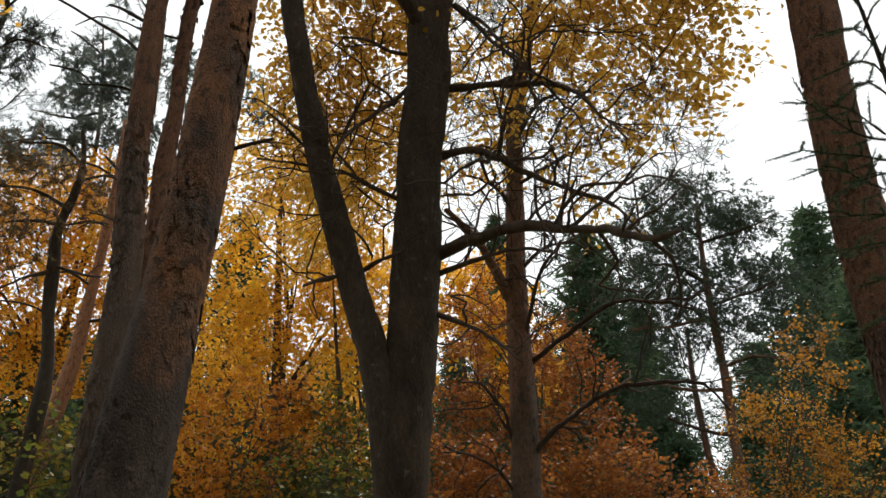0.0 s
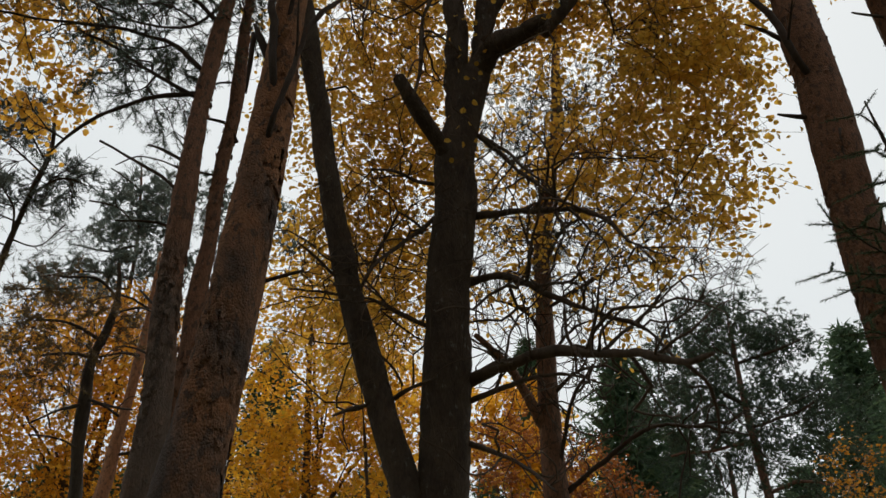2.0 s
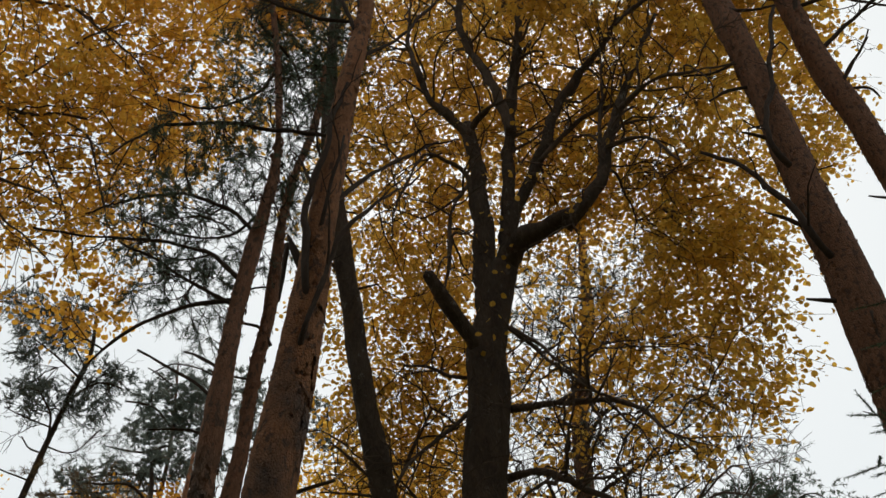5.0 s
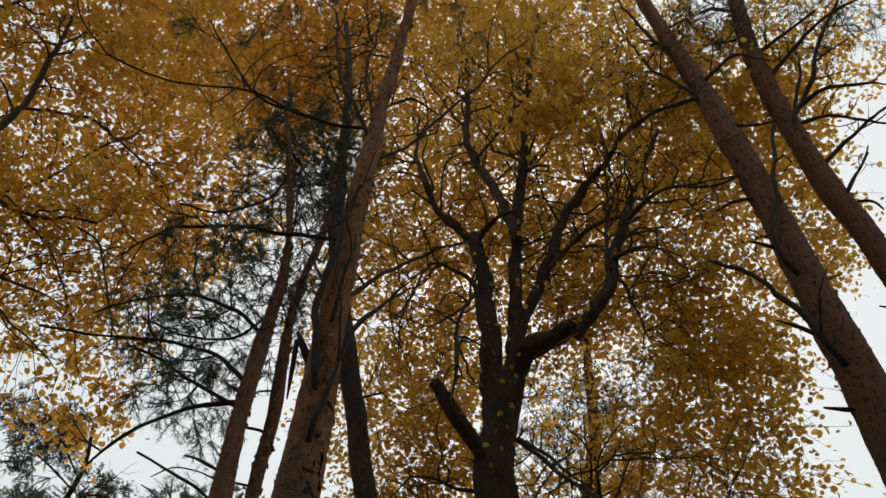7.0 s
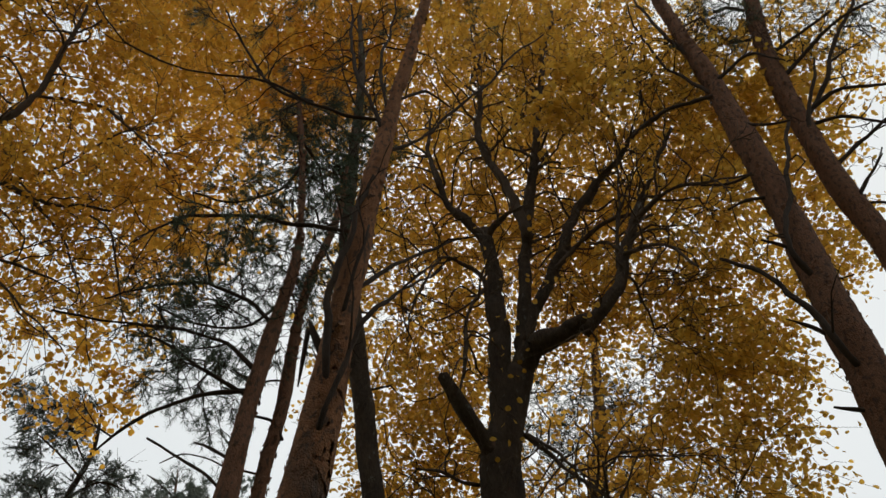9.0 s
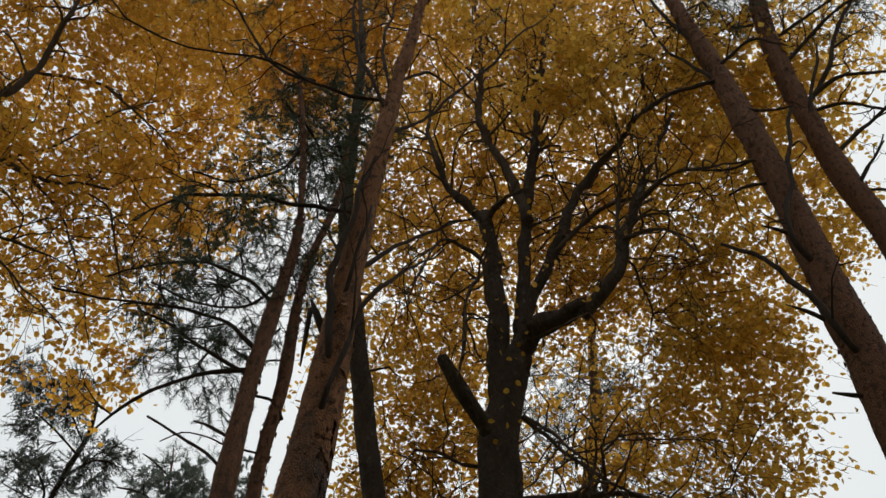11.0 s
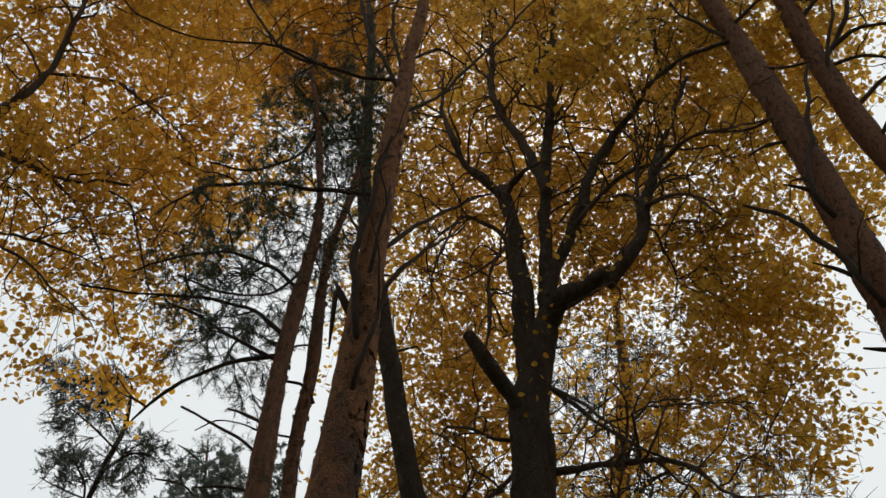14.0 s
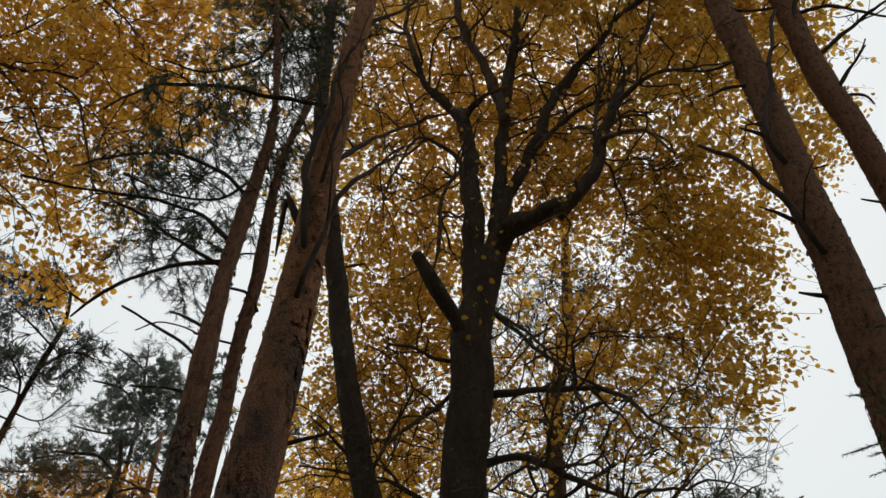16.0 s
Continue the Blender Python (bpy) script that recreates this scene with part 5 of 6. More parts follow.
rng = np.random.default_rng(28)
ramify(pine_tilted, rng, 2.5, 0.5)
needle_crown(pine_tilted, rng, [
    (-3.88, 8.39, 6.18, 0.9, 0.8, 0.4, 17),
    (-4.40, 8.14, 6.25, 0.8, 0.8, 0.3, 15),
    (-3.62, 8.51, 7.27, 0.6, 0.6, 0.6, 15),
], 6, 0.22, 16, 0.07, 0.0034, HAZY_NEEDLE, "grey-green pine needles in tufts")

pine_small = Tree("pine_tree", "small crooked pine with sparse grey-green needles", (-4.08, 5.54, 0), PINE_TWIG, PINE_TWIG, group="Scots pines")
limb(pine_small, "trunk", (-4.08, 5.54, -0.06, 0.039), (-4.07, 5.54, 0.30, 0.031), (-3.75, 5.74, 4.66, 0.027), (-3.70, 5.77, 5.20, 0.025), (-3.64, 5.81, 5.75, 0.022), (-3.60, 5.84, 6.11, 0.017), (-3.64, 5.81, 6.53, 0.013))
limb(pine_small, "limb", (-3.73, 5.76, 5.14, 0.008), (-3.75, 5.62, 5.12, 0.006), (-3.75, 5.50, 5.15, 0.004))
limb(pine_small, "limb", (-3.70, 5.77, 5.25, 0.010), (-3.68, 5.66, 5.45, 0.008), (-3.74, 5.51, 5.57, 0.005))
limb(pine_small, "limb", (-3.65, 5.80, 5.64, 0.010), (-3.45, 5.81, 5.79, 0.008), (-3.20, 5.83, 5.74, 0.005))
limb(pine_small, "limb", (-3.62, 5.82, 5.87, 0.010), (-3.72, 5.64, 5.93, 0.008), (-3.89, 5.41, 6.02, 0.005))
limb(pine_small, "limb", (-3.68, 5.78, 5.36, 0.008), (-3.81, 5.58, 5.36, 0.006), (-3.91, 5.40, 5.36, 0.005))
limb(pine_small, "limb", (-3.61, 5.83, 5.99, 0.008), (-3.76, 5.62, 6.28, 0.007), (-3.79, 5.48, 6.42, 0.005))
limb(pine_small, "limb", (-3.74, 5.75, 4.89, 0.008), (-3.79, 5.59, 4.87, 0.006), (-3.91, 5.39, 4.86, 0.004))
limb(pine_small, "limb", (-3.70, 5.77, 5.20, 0.008), (-3.47, 5.80, 5.15, 0.006), (-3.28, 5.79, 5.34, 0.005))
rng = np.random.default_rng(29)
ramify(pine_small, rng, 3.0, 0.4)
needle_crown(pine_small, rng, [
    (-3.98, 5.70, 6.36, 0.33, 0.22, 0.23, 44),
    (-4.20, 5.60, 6.55, 0.23, 0.22, 0.20, 22),
    (-3.77, 5.80, 6.20, 0.16, 0.22, 0.13, 18),
    (-3.94, 5.60, 5.87, 0.18, 0.22, 0.14, 22),
    (-3.82, 5.50, 5.46, 0.13, 0.22, 0.10, 14),
    (-3.72, 5.70, 5.61, 0.16, 0.22, 0.08, 14),
    (-3.56, 5.90, 5.90, 0.21, 0.22, 0.10, 22),
    (-3.40, 6.00, 6.02, 0.13, 0.22, 0.09, 14),
    (-3.50, 5.80, 5.52, 0.13, 0.22, 0.07, 11),
    (-3.91, 5.90, 6.73, 0.13, 0.22, 0.10, 11),
    (-3.43, 5.90, 5.69, 0.12, 0.22, 0.06, 8),
], 8, 0.10, 12, 0.026, 0.0065, HAZY_NEEDLE, "sparse grey-green pine needles")

pine_far = Tree("pine_tree", "distant pine with rounded blue-green needle clumps", (-5.32, 11.69, 0), PINE_PALE, PINE_TWIG, group="Scots pines", coarse=True)
limb(pine_far, "trunk", (-5.32, 11.69, -0.06, 0.050), (-5.32, 11.69, 0.30, 0.038), (-5.30, 11.70, 7.55, 0.034), (-5.30, 11.70, 8.40, 0.029), (-5.36, 11.67, 9.20, 0.021), (-5.46, 11.63, 10.06, 0.014))
limb(pine_far, "limb", (-5.29, 11.70, 7.92, 0.022), (-5.73, 11.27, 7.83, 0.017), (-6.23, 10.78, 7.52, 0.012))
limb(pine_far, "limb", (-5.32, 11.69, 8.50, 0.022), (-5.59, 11.35, 8.23, 0.017), (-5.94, 10.94, 8.13, 0.008))
limb(pine_far, "limb", (-5.33, 11.69, 8.80, 0.023), (-5.58, 11.35, 9.02, 0.018), (-5.88, 10.97, 8.92, 0.013))
limb(pine_far, "limb", (-5.40, 11.66, 9.52, 0.019), (-5.52, 11.38, 9.57, 0.014), (-5.70, 11.07, 9.59, 0.009))
limb(pine_far, "limb", (-5.30, 11.70, 7.74, 0.021), (-5.96, 11.16, 7.51, 0.017), (-6.60, 10.56, 7.17, 0.012))
rng = np.random.default_rng(30)
ramify(pine_far, rng, 1.5, 0.6)
needle_crown(pine_far, rng, [
    (-5.34, 11.60, 9.32, 0.61, 0.45, 0.32, 34),
    (-5.54, 11.50, 8.84, 0.53, 0.45, 0.34, 34),
    (-4.97, 11.90, 9.05, 0.44, 0.45, 0.37, 26),
    (-5.30, 11.70, 9.65, 0.40, 0.45, 0.20, 16),
    (-5.95, 11.20, 7.77, 0.65, 0.45, 0.18, 22),
    (-5.43, 11.40, 8.04, 0.56, 0.45, 0.26, 28),
    (-6.26, 11.00, 7.45, 0.46, 0.45, 0.16, 14),
    (-4.80, 11.80, 8.26, 0.42, 0.45, 0.26, 20),
    (-4.42, 12.20, 9.81, 0.30, 0.45, 0.33, 20),
    (-4.26, 12.20, 8.97, 0.21, 0.45, 0.49, 16),
    (-3.17, 12.60, 9.26, 0.14, 0.45, 0.42, 16),
], 8, 0.15, 20, 0.06, 0.011, HAZY_NEEDLE, "blue-green pine needles in rounded clumps", 0.016)

pine_light = Tree("pine_tree", "distant pine with airy blue-green foliage", (5.94, 16.82, 0), PINE_PALE, PINE_TWIG, group="Scots pines", coarse=True)
limb(pine_light, "trunk", (5.94, 16.82, -0.06, 0.226), (5.93, 16.83, 0.30, 0.116), (5.75, 16.89, 3.20, 0.104), (5.67, 16.91, 4.27, 0.096), (5.64, 16.92, 5.38, 0.088), (5.57, 16.95, 6.42, 0.079), (5.49, 16.97, 7.52, 0.063), (5.47, 16.98, 8.41, 0.048), (5.47, 16.98, 9.32, 0.032))
limb(pine_light, "limb", (5.55, 16.95, 6.78, 0.046), (4.79, 16.87, 6.58, 0.034), (3.84, 16.80, 6.44, 0.023))
limb(pine_light, "limb", (5.49, 16.97, 7.52, 0.041), (4.79, 16.87, 7.86, 0.035), (4.17, 16.72, 7.81, 0.023))
limb(pine_light, "limb", (5.62, 16.93, 5.72, 0.045), (6.15, 16.43, 5.83, 0.033), (6.59, 15.93, 5.59, 0.021))
limb(pine_light, "limb", (5.47, 16.98, 8.41, 0.036), (6.03, 16.47, 8.46, 0.029), (6.46, 15.99, 8.51, 0.017))
limb(pine_light, "limb", (5.63, 16.93, 5.26, 0.045), (4.77, 16.87, 5.25, 0.033), (3.98, 16.77, 5.45, 0.022))
limb(pine_light, "limb", (5.46, 16.98, 8.54, 0.036), (4.77, 16.87, 8.88, 0.030), (4.29, 16.69, 9.33, 0.018))
limb(pine_light, "limb", (5.53, 16.96, 7.03, 0.035), (6.09, 16.45, 7.11, 0.028), (6.50, 15.97, 7.18, 0.022))
limb(pine_light, "limb", (5.68, 16.91, 4.37, 0.044), (5.00, 16.81, 4.47, 0.033), (4.34, 16.68, 4.66, 0.022))
limb(pine_light, "limb", (5.46, 16.98, 9.19, 0.024), (5.81, 16.55, 9.39, 0.018), (6.02, 16.16, 9.15, 0.012))
rng = np.random.default_rng(31)
ramify(pine_light, rng, 1.5, 0.7)
needle_crown(pine_light, rng, [
    (5.43, 16.99, 9.20, 1.44, 1, 0.75, 79),
    (6.27, 16.70, 8.81, 0.84, 0.8, 0.5, 42),
    (4.54, 17.25, 8.00, 1.08, 0.9, 0.88, 67),
    (6.00, 16.80, 7.34, 1.2, 0.9, 0.75, 73),
    (4.53, 17.25, 6.51, 1.08, 0.9, 0.44, 50),
    (6.56, 16.59, 5.98, 1.44, 0.9, 0.75, 73),
    (4.53, 17.25, 5.33, 0.96, 0.9, 0.5, 37),
    (7.18, 16.88, 7.25, 0.72, 0.8, 0.75, 37),
    (4.99, 16.80, 9.29, 0.88, 0.80, 0.54, 60),
    (4.32, 16.60, 8.58, 0.73, 0.80, 0.32, 36),
    (6.37, 17.20, 8.92, 0.59, 0.80, 0.37, 34),
    (5.01, 16.90, 7.90, 1.10, 0.80, 0.50, 60),
    (6.49, 17.40, 7.82, 1.02, 0.80, 0.52, 50),
    (3.85, 16.60, 7.29, 0.71, 0.80, 0.48, 40),
    (5.29, 17.00, 6.83, 1.34, 0.80, 0.44, 60),
], 7, 0.24, 8, 0.085, 0.02, MID_NEEDLE, "airy blue-green pine needles", 0.02)

pine_thin = Tree("pine_tree", "very thin distant pine trunk with few twigs", (6.24, 18.84, 0), PINE_PALE, PINE_TWIG, group="Scots pines", coarse=True)
limb(pine_thin, "trunk", (6.24, 18.84, -0.06, 0.126), (6.22, 18.84, 0.30, 0.098), (5.89, 18.94, 3.27, 0.087), (5.73, 18.99, 4.46, 0.079), (5.63, 19.02, 5.57, 0.067), (5.59, 19.03, 6.35, 0.051), (5.58, 19.04, 7.14, 0.037))
rng = np.random.default_rng(32)
needle_crown(pine_thin, rng, [
    (5.51, 19.06, 7.01, 0.8, 0.8, 0.5, 25),
    (5.79, 18.97, 5.07, 0.9, 0.8, 0.5, 21),
], 6, 0.3, 12, 0.09, 0.0065, MID_NEEDLE, "sparse blue-green pine needles", 0.02)


# ---- spruces ----
def spruce(label, x, y, height, radius, seed, low=0.6, width=0.06, length=0.25, step=0.2, count=2, name="spruce_tree"):
    """Whorls of boughs that sag and lift at the tip, hung with needles, under a pointed top."""
    rng = np.random.default_rng(seed)
    tree = Tree(name, label, (x, y, 0), PINE_TWIG, PINE_TWIG, group="spruces", coarse=True)
    limb(tree, "trunk", (x, y, -0.06, 0.012 * height), (x, y, height * 0.5, 0.007 * height), (x + 0.1, y, height * 0.85, 0.003 * height), (x + 0.1, y, height, 0.004))
    at, way, core, core_way = [], [], [], []
    z = low
    while z < height - 0.15:
        reach = radius * (1 - z / height) ** 0.62 * rng.uniform(0.8, 1.12) + 0.1
        for a in np.linspace(0, 2 * np.pi, 7, endpoint=False) + rng.uniform(0, 6.28):
            ln = reach * rng.uniform(0.7, 1.15)
            out = np.array((np.cos(a), np.sin(a), 0))
            s = np.linspace(0, 1, 5)[:, None]
            lift = 0.35 * (z / height)
            p = np.array((x + 0.1 * z / height, y, z)) + out * ln * s + np.array((0, 0, 1)) * ln * ((lift - 0.25) * s + 0.16 * s**3 - 0.12 * np.sin(np.pi * s))
            tree.pieces.append(tube(np.hstack([p, np.linspace(0.004 + 0.008 * ln, 0.003, 5)[:, None]]), 3, False))
            side = np.cross(out, (0, 0, 1))
            for q in np.arange(0.12, 1.0, step / max(ln, 0.3)):
                c = p[0] + (p[-1] - p[0]) * q
                c[2] = np.interp(q, s[:, 0], p[:, 2])
                if q < 0.6:
                    core.append(c)
                    core_way.append(out * 0.6 - np.array((0, 0, 0.6)))
                for sgn in (-1, 1):
                    l2 = 0.36 * ln * (1.05 - q) * rng.uniform(0.5, 1.2) + 0.06
                    d = side * sgn + out * 0.8 + np.array((0, 0, -0.35 + 0.3 * lift))
                    d /= np.linalg.norm(d)
                    k = max(2, int(l2 / (step * 0.65)))
                    for w in np.linspace(0.1, 1, k):
                        at.append(c + d * l2 * w + np.array((0, 0, -0.1 * l2 * w * w)))
                        way.append(d)
        z += rng.uniform(0.2, 0.32)
    v, f = joined(tree.pieces)
    tagged(mesh_part("bough_work", tree.local(v), f, PINE_TWIG, tree.root), kind="stuff")
    v, f = needles(rng, np.array(at) + rng.normal(size=(len(at), 3)) * 0.05, np.array(way), count, length, width, 0.75)
    tagged(mesh_part("crown", tree.local(v), f, SPRUCE_NEEDLE, tree.root, "dense dark green spruce needles", smooth=False), kind="stuff")
    v, f = needles(rng, np.array(core), np.array(core_way), 2, length * 2.0, width * 3.4, 0.6)
    tagged(mesh_part("inner_crown", tree.local(v), f, SPRUCE_NEEDLE, tree.root, "shaded inner spruce sprays", smooth=False), kind="stuff")
    return tree.root


spruce("dark green spruce with a pointed top against the sky", 11.11, 24.44, 12.61, 4.2, 41)
spruce("dark spruce behind an orange maple", 3.60, 20.52, 10.34, 3.0, 42)
spruce("distant spruce top among branches", 2.00, 31.77, 15.61, 1.8, 43)
spruce("dark low spruce at the wood's edge", 5.57, 24.20, 9.29, 3.2, 44)
spruce("dark spruce beside a yellow bush", 9.46, 18.58, 8.76, 3.3, 45)
spruce("distant dark spruce behind the pines", 10.30, 28.01, 9.29, 3.4, 46)
spruce("dark spruce hidden behind golden birches", -4.35, 17.30, 9.26, 1.8, 47)
spruce("dark spruce behind a dead tree", -6.72, 13.24, 5.68, 2.0, 48)
spruce("dark spruce hidden behind golden birches", -2.30, 18.69, 6.78, 2.2, 49)
spruce("low dark spruce in the undergrowth", 5.58, 21.11, 5.17, 2.2, 51)
spruce("dark spruce beside a yellow bush", 7.85, 14.91, 5.76, 2.0, 52)

spruce("dark spruce behind a dead tree", -7.95, 18.18, 7.02, 2.2, 56)
spruce("distant dark spruce behind thin pines", 11.01, 30.94, 7.18, 2.6, 58)
spruce("distant dark spruce behind the maple", 3.98, 33.60, 10.57, 2.8, 59)
spruce("distant dark spruce behind the maple", 0.37, 32.83, 10.59, 2.6, 60)
spruce("dark spruce behind the maple", 5.23, 28.35, 8.61, 2.4, 61)
spruce("dark spruce hidden behind golden birches", -4.59, 15.16, 5.40, 2.0, 53)
spruce("dark spruce hidden behind golden birches", -2.56, 14.61, 5.07, 2.2, 54)
spruce("dark spruce behind the two-stemmed aspen", -0.75, 17.81, 6.05, 2.0, 55)

young_spruce = Tree("young_spruce", "young spruce with bare twigs and short stiff needles", (1.46, 2.46, 0), PINE_TWIG, PINE_TWIG, group="spruces")
limb(young_spruce, "trunk", (1.46, 2.46, -0.06, 0.035), (1.48, 2.45, 0.60, 0.030), (1.73, 2.42, 2.21, 0.023), (1.69, 2.42, 2.45, 0.020), (1.65, 2.41, 2.68, 0.017), (1.61, 2.40, 2.92, 0.014), (1.57, 2.40, 3.13, 0.012), (1.54, 2.40, 3.32, 0.010), (1.52, 2.39, 3.44, 0.008), (1.49, 2.38, 3.58, 0.006), (1.47, 2.38, 3.71, 0.003))
limb(young_spruce, "branch", (1.57, 2.38, 3.07, 0.0036), (1.47, 2.38, 3.05, 0.0036), (1.36, 2.36, 3.07, 0.0030), (1.28, 2.35, 3.12, 0.0024), (1.22, 2.35, 3.17, 0.0018), (1.18, 2.34, 3.18, 0.0018))
limb(young_spruce, "branch", (1.58, 2.38, 3.01, 0.0036), (1.47, 2.37, 2.97, 0.0036), (1.37, 2.35, 2.98, 0.0030), (1.27, 2.34, 2.98, 0.0024), (1.19, 2.32, 2.98, 0.0018), (1.15, 2.30, 2.97, 0.0012))
limb(young_spruce, "branch", (1.57, 2.38, 3.04, 0.0036), (1.46, 2.36, 3.07, 0.0030), (1.38, 2.33, 3.12, 0.0024), (1.32, 2.30, 3.13, 0.0018), (1.24, 2.27, 3.12, 0.0018))
limb(young_spruce, "branch", (1.60, 2.38, 2.85, 0.0036), (1.49, 2.37, 2.86, 0.0030), (1.38, 2.36, 2.90, 0.0024), (1.29, 2.35, 2.95, 0.0018), (1.22, 2.33, 2.94, 0.0012))
limb(young_spruce, "branch", (1.61, 2.38, 2.81, 0.0036), (1.48, 2.36, 2.77, 0.0030), (1.38, 2.34, 2.78, 0.0024), (1.29, 2.32, 2.77, 0.0018), (1.22, 2.31, 2.79, 0.0012))
limb(young_spruce, "branch", (1.63, 2.38, 2.71, 0.0036), (1.50, 2.36, 2.68, 0.0030), (1.38, 2.33, 2.68, 0.0024), (1.28, 2.30, 2.65, 0.0018), (1.22, 2.27, 2.61, 0.0012))
limb(young_spruce, "branch", (1.64, 2.38, 2.61, 0.0036), (1.52, 2.37, 2.57, 0.0030), (1.41, 2.35, 2.57, 0.0024), (1.31, 2.33, 2.54, 0.0012))
limb(young_spruce, "branch", (1.65, 2.38, 2.56, 0.0036), (1.51, 2.36, 2.47, 0.0030), (1.41, 2.33, 2.46, 0.0024), (1.31, 2.31, 2.41, 0.0012))
limb(young_spruce, "branch", (1.59, 2.38, 2.89, 0.0036), (1.48, 2.35, 2.91, 0.0030), (1.39, 2.31, 2.91, 0.0024), (1.28, 2.27, 2.84, 0.0012))
limb(young_spruce, "branch", (1.55, 2.38, 3.18, 0.0042), (1.50, 2.37, 3.23, 0.0030), (1.44, 2.35, 3.25, 0.0024), (1.37, 2.33, 3.21, 0.0018))
limb(young_spruce, "branch", (1.54, 2.38, 3.27, 0.0042), (1.49, 2.36, 3.32, 0.0030), (1.42, 2.33, 3.32, 0.0024), (1.36, 2.31, 3.29, 0.0018))
limb(young_spruce, "branch", (1.52, 2.38, 3.40, 0.0042), (1.47, 2.35, 3.44, 0.0030), (1.41, 2.31, 3.44, 0.0024), (1.34, 2.27, 3.41, 0.0018))
limb(young_spruce, "branch", (1.53, 2.38, 3.36, 0.0042), (1.55, 2.36, 3.43, 0.0030), (1.59, 2.33, 3.48, 0.0018))
limb(young_spruce, "branch", (1.50, 2.38, 3.51, 0.0042), (1.51, 2.34, 3.55, 0.0030), (1.55, 2.31, 3.59, 0.0018))
limb(young_spruce, "branch", (1.49, 2.38, 3.58, 0.0042), (1.43, 2.33, 3.60, 0.0030), (1.36, 2.27, 3.58, 0.0018))
limb(young_spruce, "branch", (1.55, 2.38, 3.21, 0.0042), (1.60, 2.36, 3.27, 0.0030), (1.64, 2.33, 3.28, 0.0018))
limb(young_spruce, "branch", (1.58, 2.39, 2.99, 0.0036), (1.63, 2.34, 3.03, 0.0030), (1.67, 2.31, 3.03, 0.0018))


def sprigs(tree, seed):
    """Side shoots in pairs along each branch, set with stiff needles."""
    rng = np.random.default_rng(seed)
    at, way = [], []
    for rows in tree.nodes[1:]:
        line = rows[:, :3]
        for i in range(1, len(line)):
            d = line[i] - line[i - 1]
            d /= np.linalg.norm(d) + 1e-9
            for k in range(7):
                at.append(line[i - 1] + (line[i] - line[i - 1]) * rng.random())
                way.append(d)
            if i > 1:
                for sgn in (-1, 1):
                    s = np.cross(d, (0, 0, 1)) * sgn + d * 0.7 + rng.normal(size=3) * 0.15
                    s /= np.linalg.norm(s)
                    ln = rng.uniform(0.04, 0.13)
                    q = line[i] + s * np.linspace(0, ln, 4)[:, None]
                    tree.pieces.append(tube(np.hstack([q, np.linspace(0.002, 0.001, 4)[:, None]]), 4, False))
                    for w in np.linspace(0.01, ln, 12):
                        at.append(line[i] + s * w)
                        way.append(s)
    v, f = joined(tree.pieces)
    tagged(mesh_part("twig_work", tree.local(v), f, PINE_TWIG, tree.root), kind="stuff")
    v, f = needles(rng, np.array(at), np.array(way), 16, 0.014, 0.0024, 0.6)
    tagged(mesh_part("crown", tree.local(v), f, YOUNG_NEEDLE, tree.root, "short stiff spruce needles", smooth=False), kind="stuff")


sprigs(young_spruce, 50)


# ---- broad-leaved trees and bushes behind ----
def broadleaf(name, label, base, height, seed, blobs, per_end, size, mat, leaf_label, stems=1, shape=LEAF, faces=LEAF_FACES, category="tree", group="", shoots=5, reach=0.35):
    """A tree or bush with rising limbs, and a crown through the given ellipsoids."""
    rng = np.random.default_rng(seed)
    x, y = base
    tree = Tree(name, label, (x, y, 0), ASPEN_TWIG, ASPEN_TWIG, category, group, coarse=True)
    for k in range(stems):
        lean = rng.normal(size=2) * (0.25 if stems > 1 else 0.12)
        r = 0.009 * height * (1.0 if stems == 1 else 0.55)
        limb(tree, "trunk", (x + 0.08 * k, y, -0.06, r * 1.3), (x + 0.08 * k + lean[0] * 0.5, y + lean[1] * 0.5, height * 0.35, r), (x + lean[0] * 2, y + lean[1] * 2, height * 0.7, r * 0.5), (x + lean[0] * 3, y + lean[1] * 3, height * 0.95, 0.004))
    tops = inside(rng, [(a, b, c, d * 0.6, e * 0.6, g * 0.6, 2) for a, b, c, d, e, g, _ in blobs])
    for p in tops:
        s = np.array((x, y, max(0.3, min(p[2] * 0.72, height * 0.6))))
        m = (s + p) / 2 + np.array((0, 0, 0.1))
        limb(tree, "limb", (*s, 0.0035 * height * 0.8), (*m, 0.0025 * height * 0.8), (*p, 0.004))
    broadleaf_crown(tree, rng, blobs, per_end, size, mat, leaf_label, shoots, reach, 0.35, shape, faces, 0.016)


broadleaf("birch_tree", "golden birch with a tall loose crown", (-2.08, 11.14), 8.5, 61, [
    (-2.22, 11.11, 6.19, 1.1, 1.1, 1.2, 91), (-1.71, 11.20, 5.07, 0.9, 1, 0.9, 59), (-2.59, 10.83, 4.65, 0.7, 0.9, 0.8, 44), (-0.84, 10.80, 5.42, 0.45, 0.6, 0.6, 26), (-2.45, 11.07, 7.22, 0.7, 0.8, 0.5, 20),
], 48, 0.059, GOLD, "loose golden birch leaves", shape=KITE, faces=KITE_FACES, group="golden birches")
broadleaf("birch_tree", "golden birch with hanging bright yellow leaves", (-0.86, 9.29), 5.5, 62, [
    (-1.00, 9.28, 4.50, 0.35, 0.5, 0.9, 36), (-1.29, 9.54, 5.35, 0.5, 0.5, 0.5, 20),
], 45, 0.060, GOLD, "bright yellow birch leaves", shape=KITE, faces=KITE_FACES, group="golden birches")
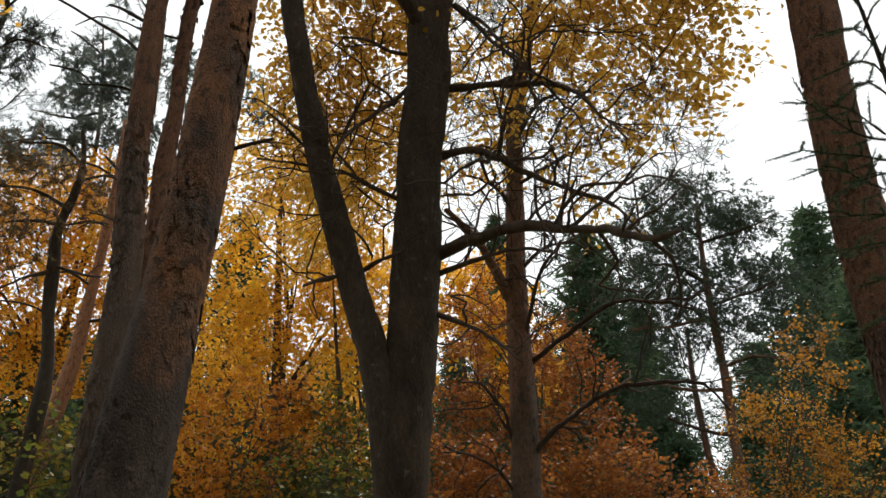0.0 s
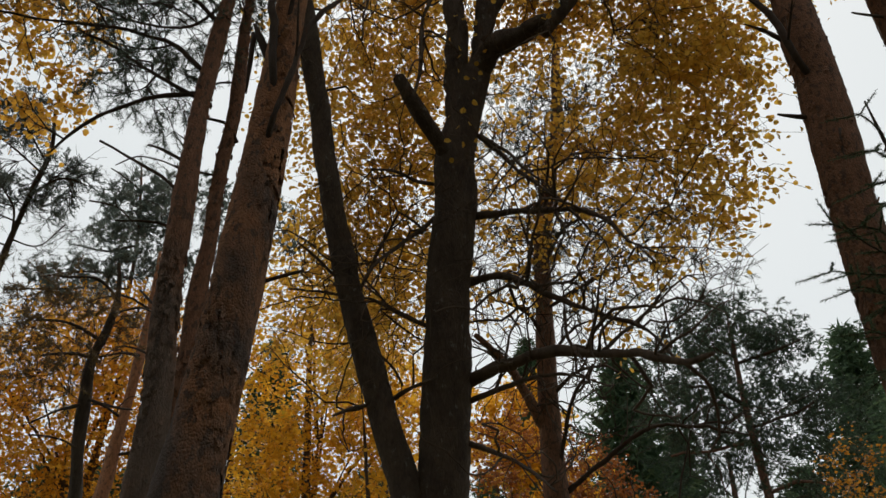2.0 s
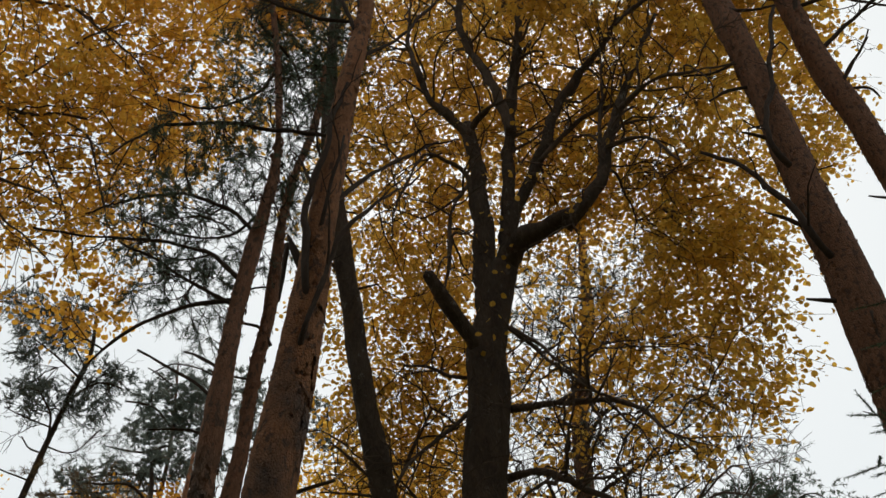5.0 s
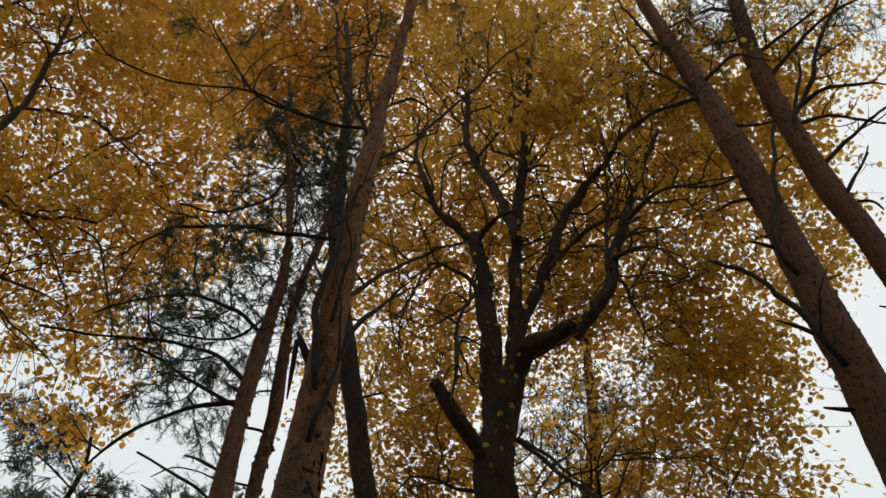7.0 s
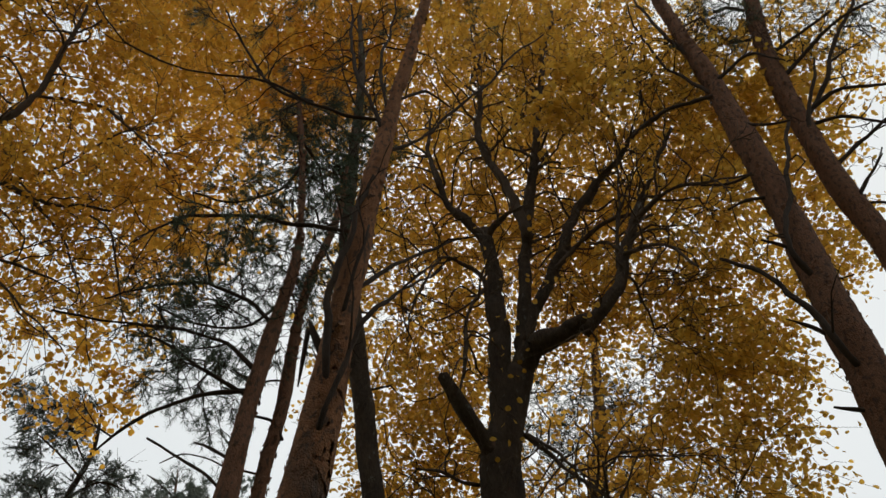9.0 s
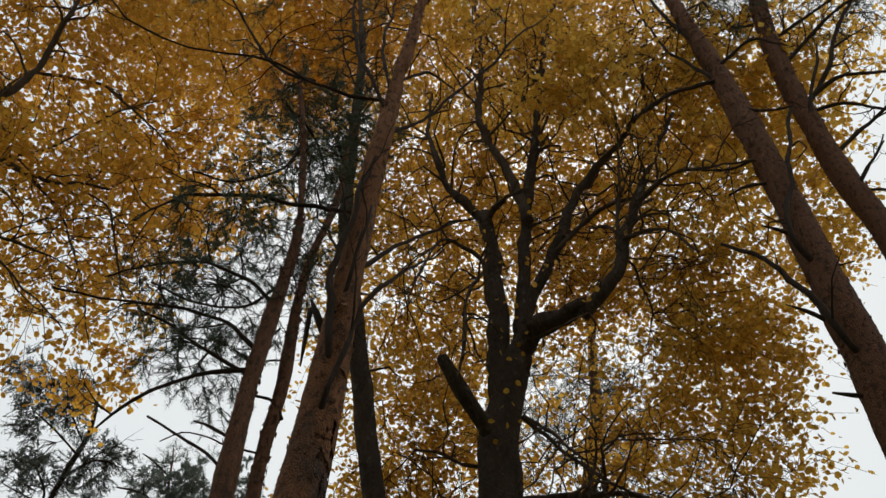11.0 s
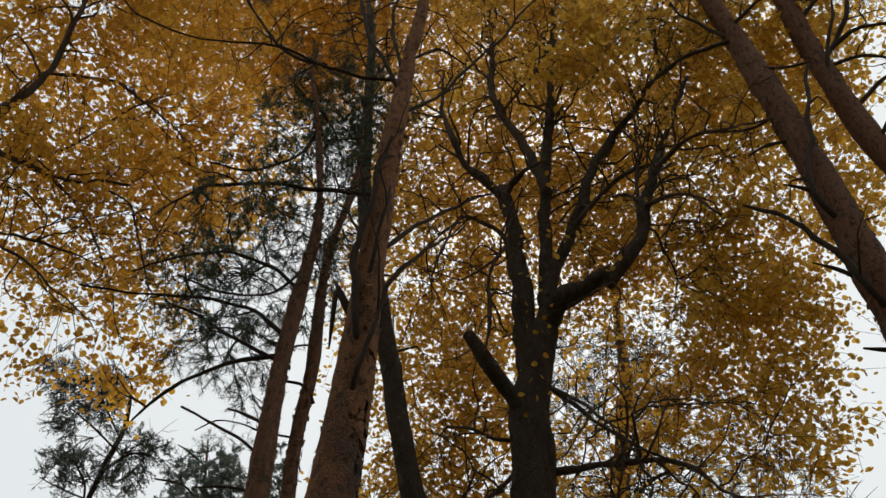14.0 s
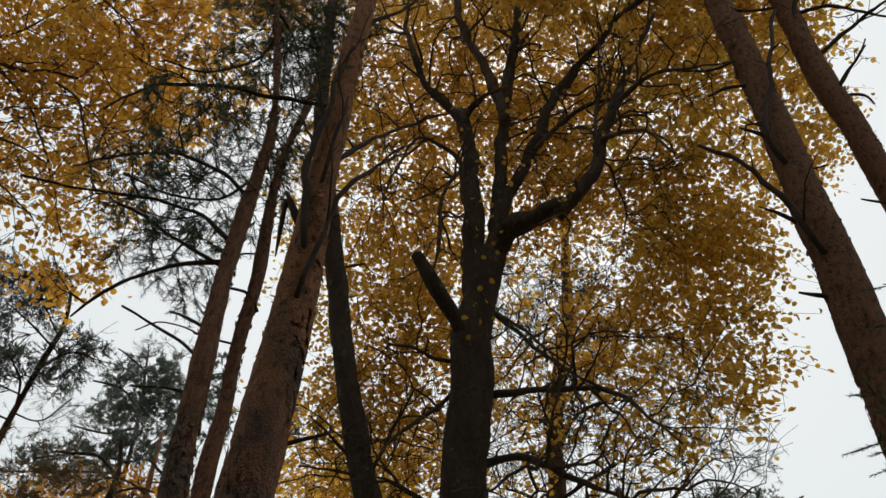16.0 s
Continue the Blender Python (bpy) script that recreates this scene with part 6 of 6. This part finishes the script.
broadleaf("birch_tree", "orange-gold birch behind the pines", (-5.57, 11.58), 9, 63, [
    (-5.79, 11.47, 5.82, 1.5, 1.2, 1.4, 208), (-4.97, 11.84, 6.49, 1, 1, 1.3, 119), (-5.85, 12.00, 7.39, 0.9, 0.9, 0.5, 54), (-6.94, 10.82, 6.08, 1.2, 1, 1.4, 97), (-5.68, 11.08, 4.41, 1, 1, 0.8, 73),
], 36, 0.061, ORANGE_GOLD, "orange-gold birch leaves", shape=KITE, faces=KITE_FACES, group="golden birches")
broadleaf("maple_tree", "orange maple with rust-red lower leaves", (1.33, 11.76), 6.2, 64, [
    (1.69, 11.71, 4.09, 0.75, 0.9, 0.8, 44), (0.38, 11.82, 3.96, 0.65, 0.8, 0.9, 36), (1.91, 11.47, 3.15, 0.8, 0.8, 0.6, 36), (0.57, 12.22, 5.37, 0.55, 0.6, 0.55, 17), (1.46, 12.04, 5.07, 0.4, 0.5, 0.5, 11), (0.28, 11.43, 2.79, 0.8, 0.8, 0.6, 31),
], 70, 0.046, ORANGE, "rust-orange maple leaves", shape=MAPLE, faces=MAPLE_FACES, group="orange maples")
broadleaf("maple_tree", "golden maple top behind the pale pine", (0.66, 14.82), 7.5, 65, [
    (0.69, 14.81, 6.47, 0.8, 0.8, 0.8, 44), (1.17, 14.78, 5.31, 0.9, 0.9, 0.8, 36),
], 60, 0.083, GOLD, "golden maple leaves", shape=MAPLE, faces=MAPLE_FACES, group="orange maples")
broadleaf("maple_tree", "young orange maple beside the stout pine", (-2.06, 8.08), 3.4, 66, [
    (-2.07, 8.07, 2.93, 0.5, 0.6, 0.55, 20), (-1.73, 8.36, 3.30, 0.45, 0.5, 0.35, 20), (-2.23, 7.83, 2.54, 0.4, 0.5, 0.35, 20), (-1.38, 8.72, 3.08, 0.55, 0.5, 0.3, 18), (-1.82, 8.24, 2.69, 0.4, 0.5, 0.3, 12),
], 32, 0.046, AMBER, "orange maple leaves", shape=MAPLE, faces=MAPLE_FACES, stems=2, group="orange maples")
broadleaf("bush", "green and yellow undergrowth bush", (-1.08, 7.76), 2.6, 67, [
    (-1.15, 7.75, 2.44, 0.55, 0.6, 0.35, 36), (-0.86, 8.19, 2.84, 0.3, 0.4, 0.35, 18), (-1.09, 8.56, 3.34, 0.25, 0.4, 0.35, 10),
], 29, 0.043, MIXED, "green and yellow leaves", shape=KITE, faces=KITE_FACES, stems=4, category="bush", group="bushes")
broadleaf("bush", "green bush at the foot of the dead tree", (-2.80, 6.25), 2.4, 68, [
    (-2.91, 6.20, 2.41, 0.75, 0.7, 0.45, 52), (-2.77, 6.48, 2.64, 0.3, 0.4, 0.4, 16), (-3.22, 6.27, 2.61, 0.4, 0.5, 0.4, 20),
], 16, 0.05, MIXED, "green and yellow leaves", shape=KITE, faces=KITE_FACES, stems=4, category="bush", group="bushes")
broadleaf("birch_tree", "young yellow birch before dark spruces", (4.32, 11.02), 5.0, 69, [
    (4.21, 11.07, 3.67, 0.5, 0.6, 0.45, 17), (4.76, 10.84, 4.06, 0.35, 0.5, 0.8, 20), (4.37, 11.00, 2.95, 0.8, 0.7, 0.5, 25), (5.01, 10.52, 2.96, 0.6, 0.6, 0.5, 17),
], 62, 0.040, SHADED_GOLD, "small yellow birch leaves", shape=KITE, faces=KITE_FACES, stems=2, group="golden birches")
broadleaf("bush", "orange and yellow undergrowth below the maple", (0.72, 9.80), 2.6, 70, [
    (-0.01, 9.83, 2.70, 0.7, 0.6, 0.5, 32), (0.74, 9.80, 2.63, 0.7, 0.6, 0.5, 32), (2.00, 10.14, 2.73, 0.7, 0.6, 0.45, 32), (2.79, 10.47, 2.63, 0.7, 0.6, 0.35, 20),
], 54, 0.045, ORANGE, "orange and yellow leaves", stems=4, category="bush", group="bushes")
broadleaf("birch_tree", "yellow birch filling the gap by the stout pine", (-3.88, 13.28), 8, 71, [
    (-4.09, 13.22, 5.67, 1.2, 1, 1.4, 63), (-2.78, 12.53, 4.60, 1, 1, 0.9, 48), (-3.65, 12.31, 3.89, 1, 1, 0.9, 48), (-1.37, 12.76, 4.30, 1.2, 1, 1, 55),
], 34, 0.068, GOLD, "golden birch leaves", shape=KITE, faces=KITE_FACES, group="golden birches")


# ---- unseen trees added behind the camera, to keep sky light off the trunks ----
back_spruce = spruce("unseen dark spruce added behind the camera to block sky light", -5, -4, 9.6, 2.7, 90, 0.6, 0.11, 0.38, 0.42, 2)
for x, y, turn in ((0.5, -6, 130), (6, -3.5, 250), (-8, 0.5, 10), (9, 1.5, 200), (-3, -9, 70), (4, -10, 300), (-11, -6, 90), (11, -7, 160)):
    copy_thing(back_spruce, pose(x, y, 0, 0, 0, turn))
for k, (x, y) in enumerate(((-2.2, -4.2), (3.2, -4.4))):
    broadleaf("aspen_tree", "unseen golden aspen added behind the camera to block sky light", (x, y), 11, 95 + k, [(x, y, 7.5, 2.4, 2.2, 3.8, 420)], 24, 0.17, YELLOW, "golden aspen leaves", group="yellow aspens", shape=KITE, faces=KITE_FACES, shoots=2)
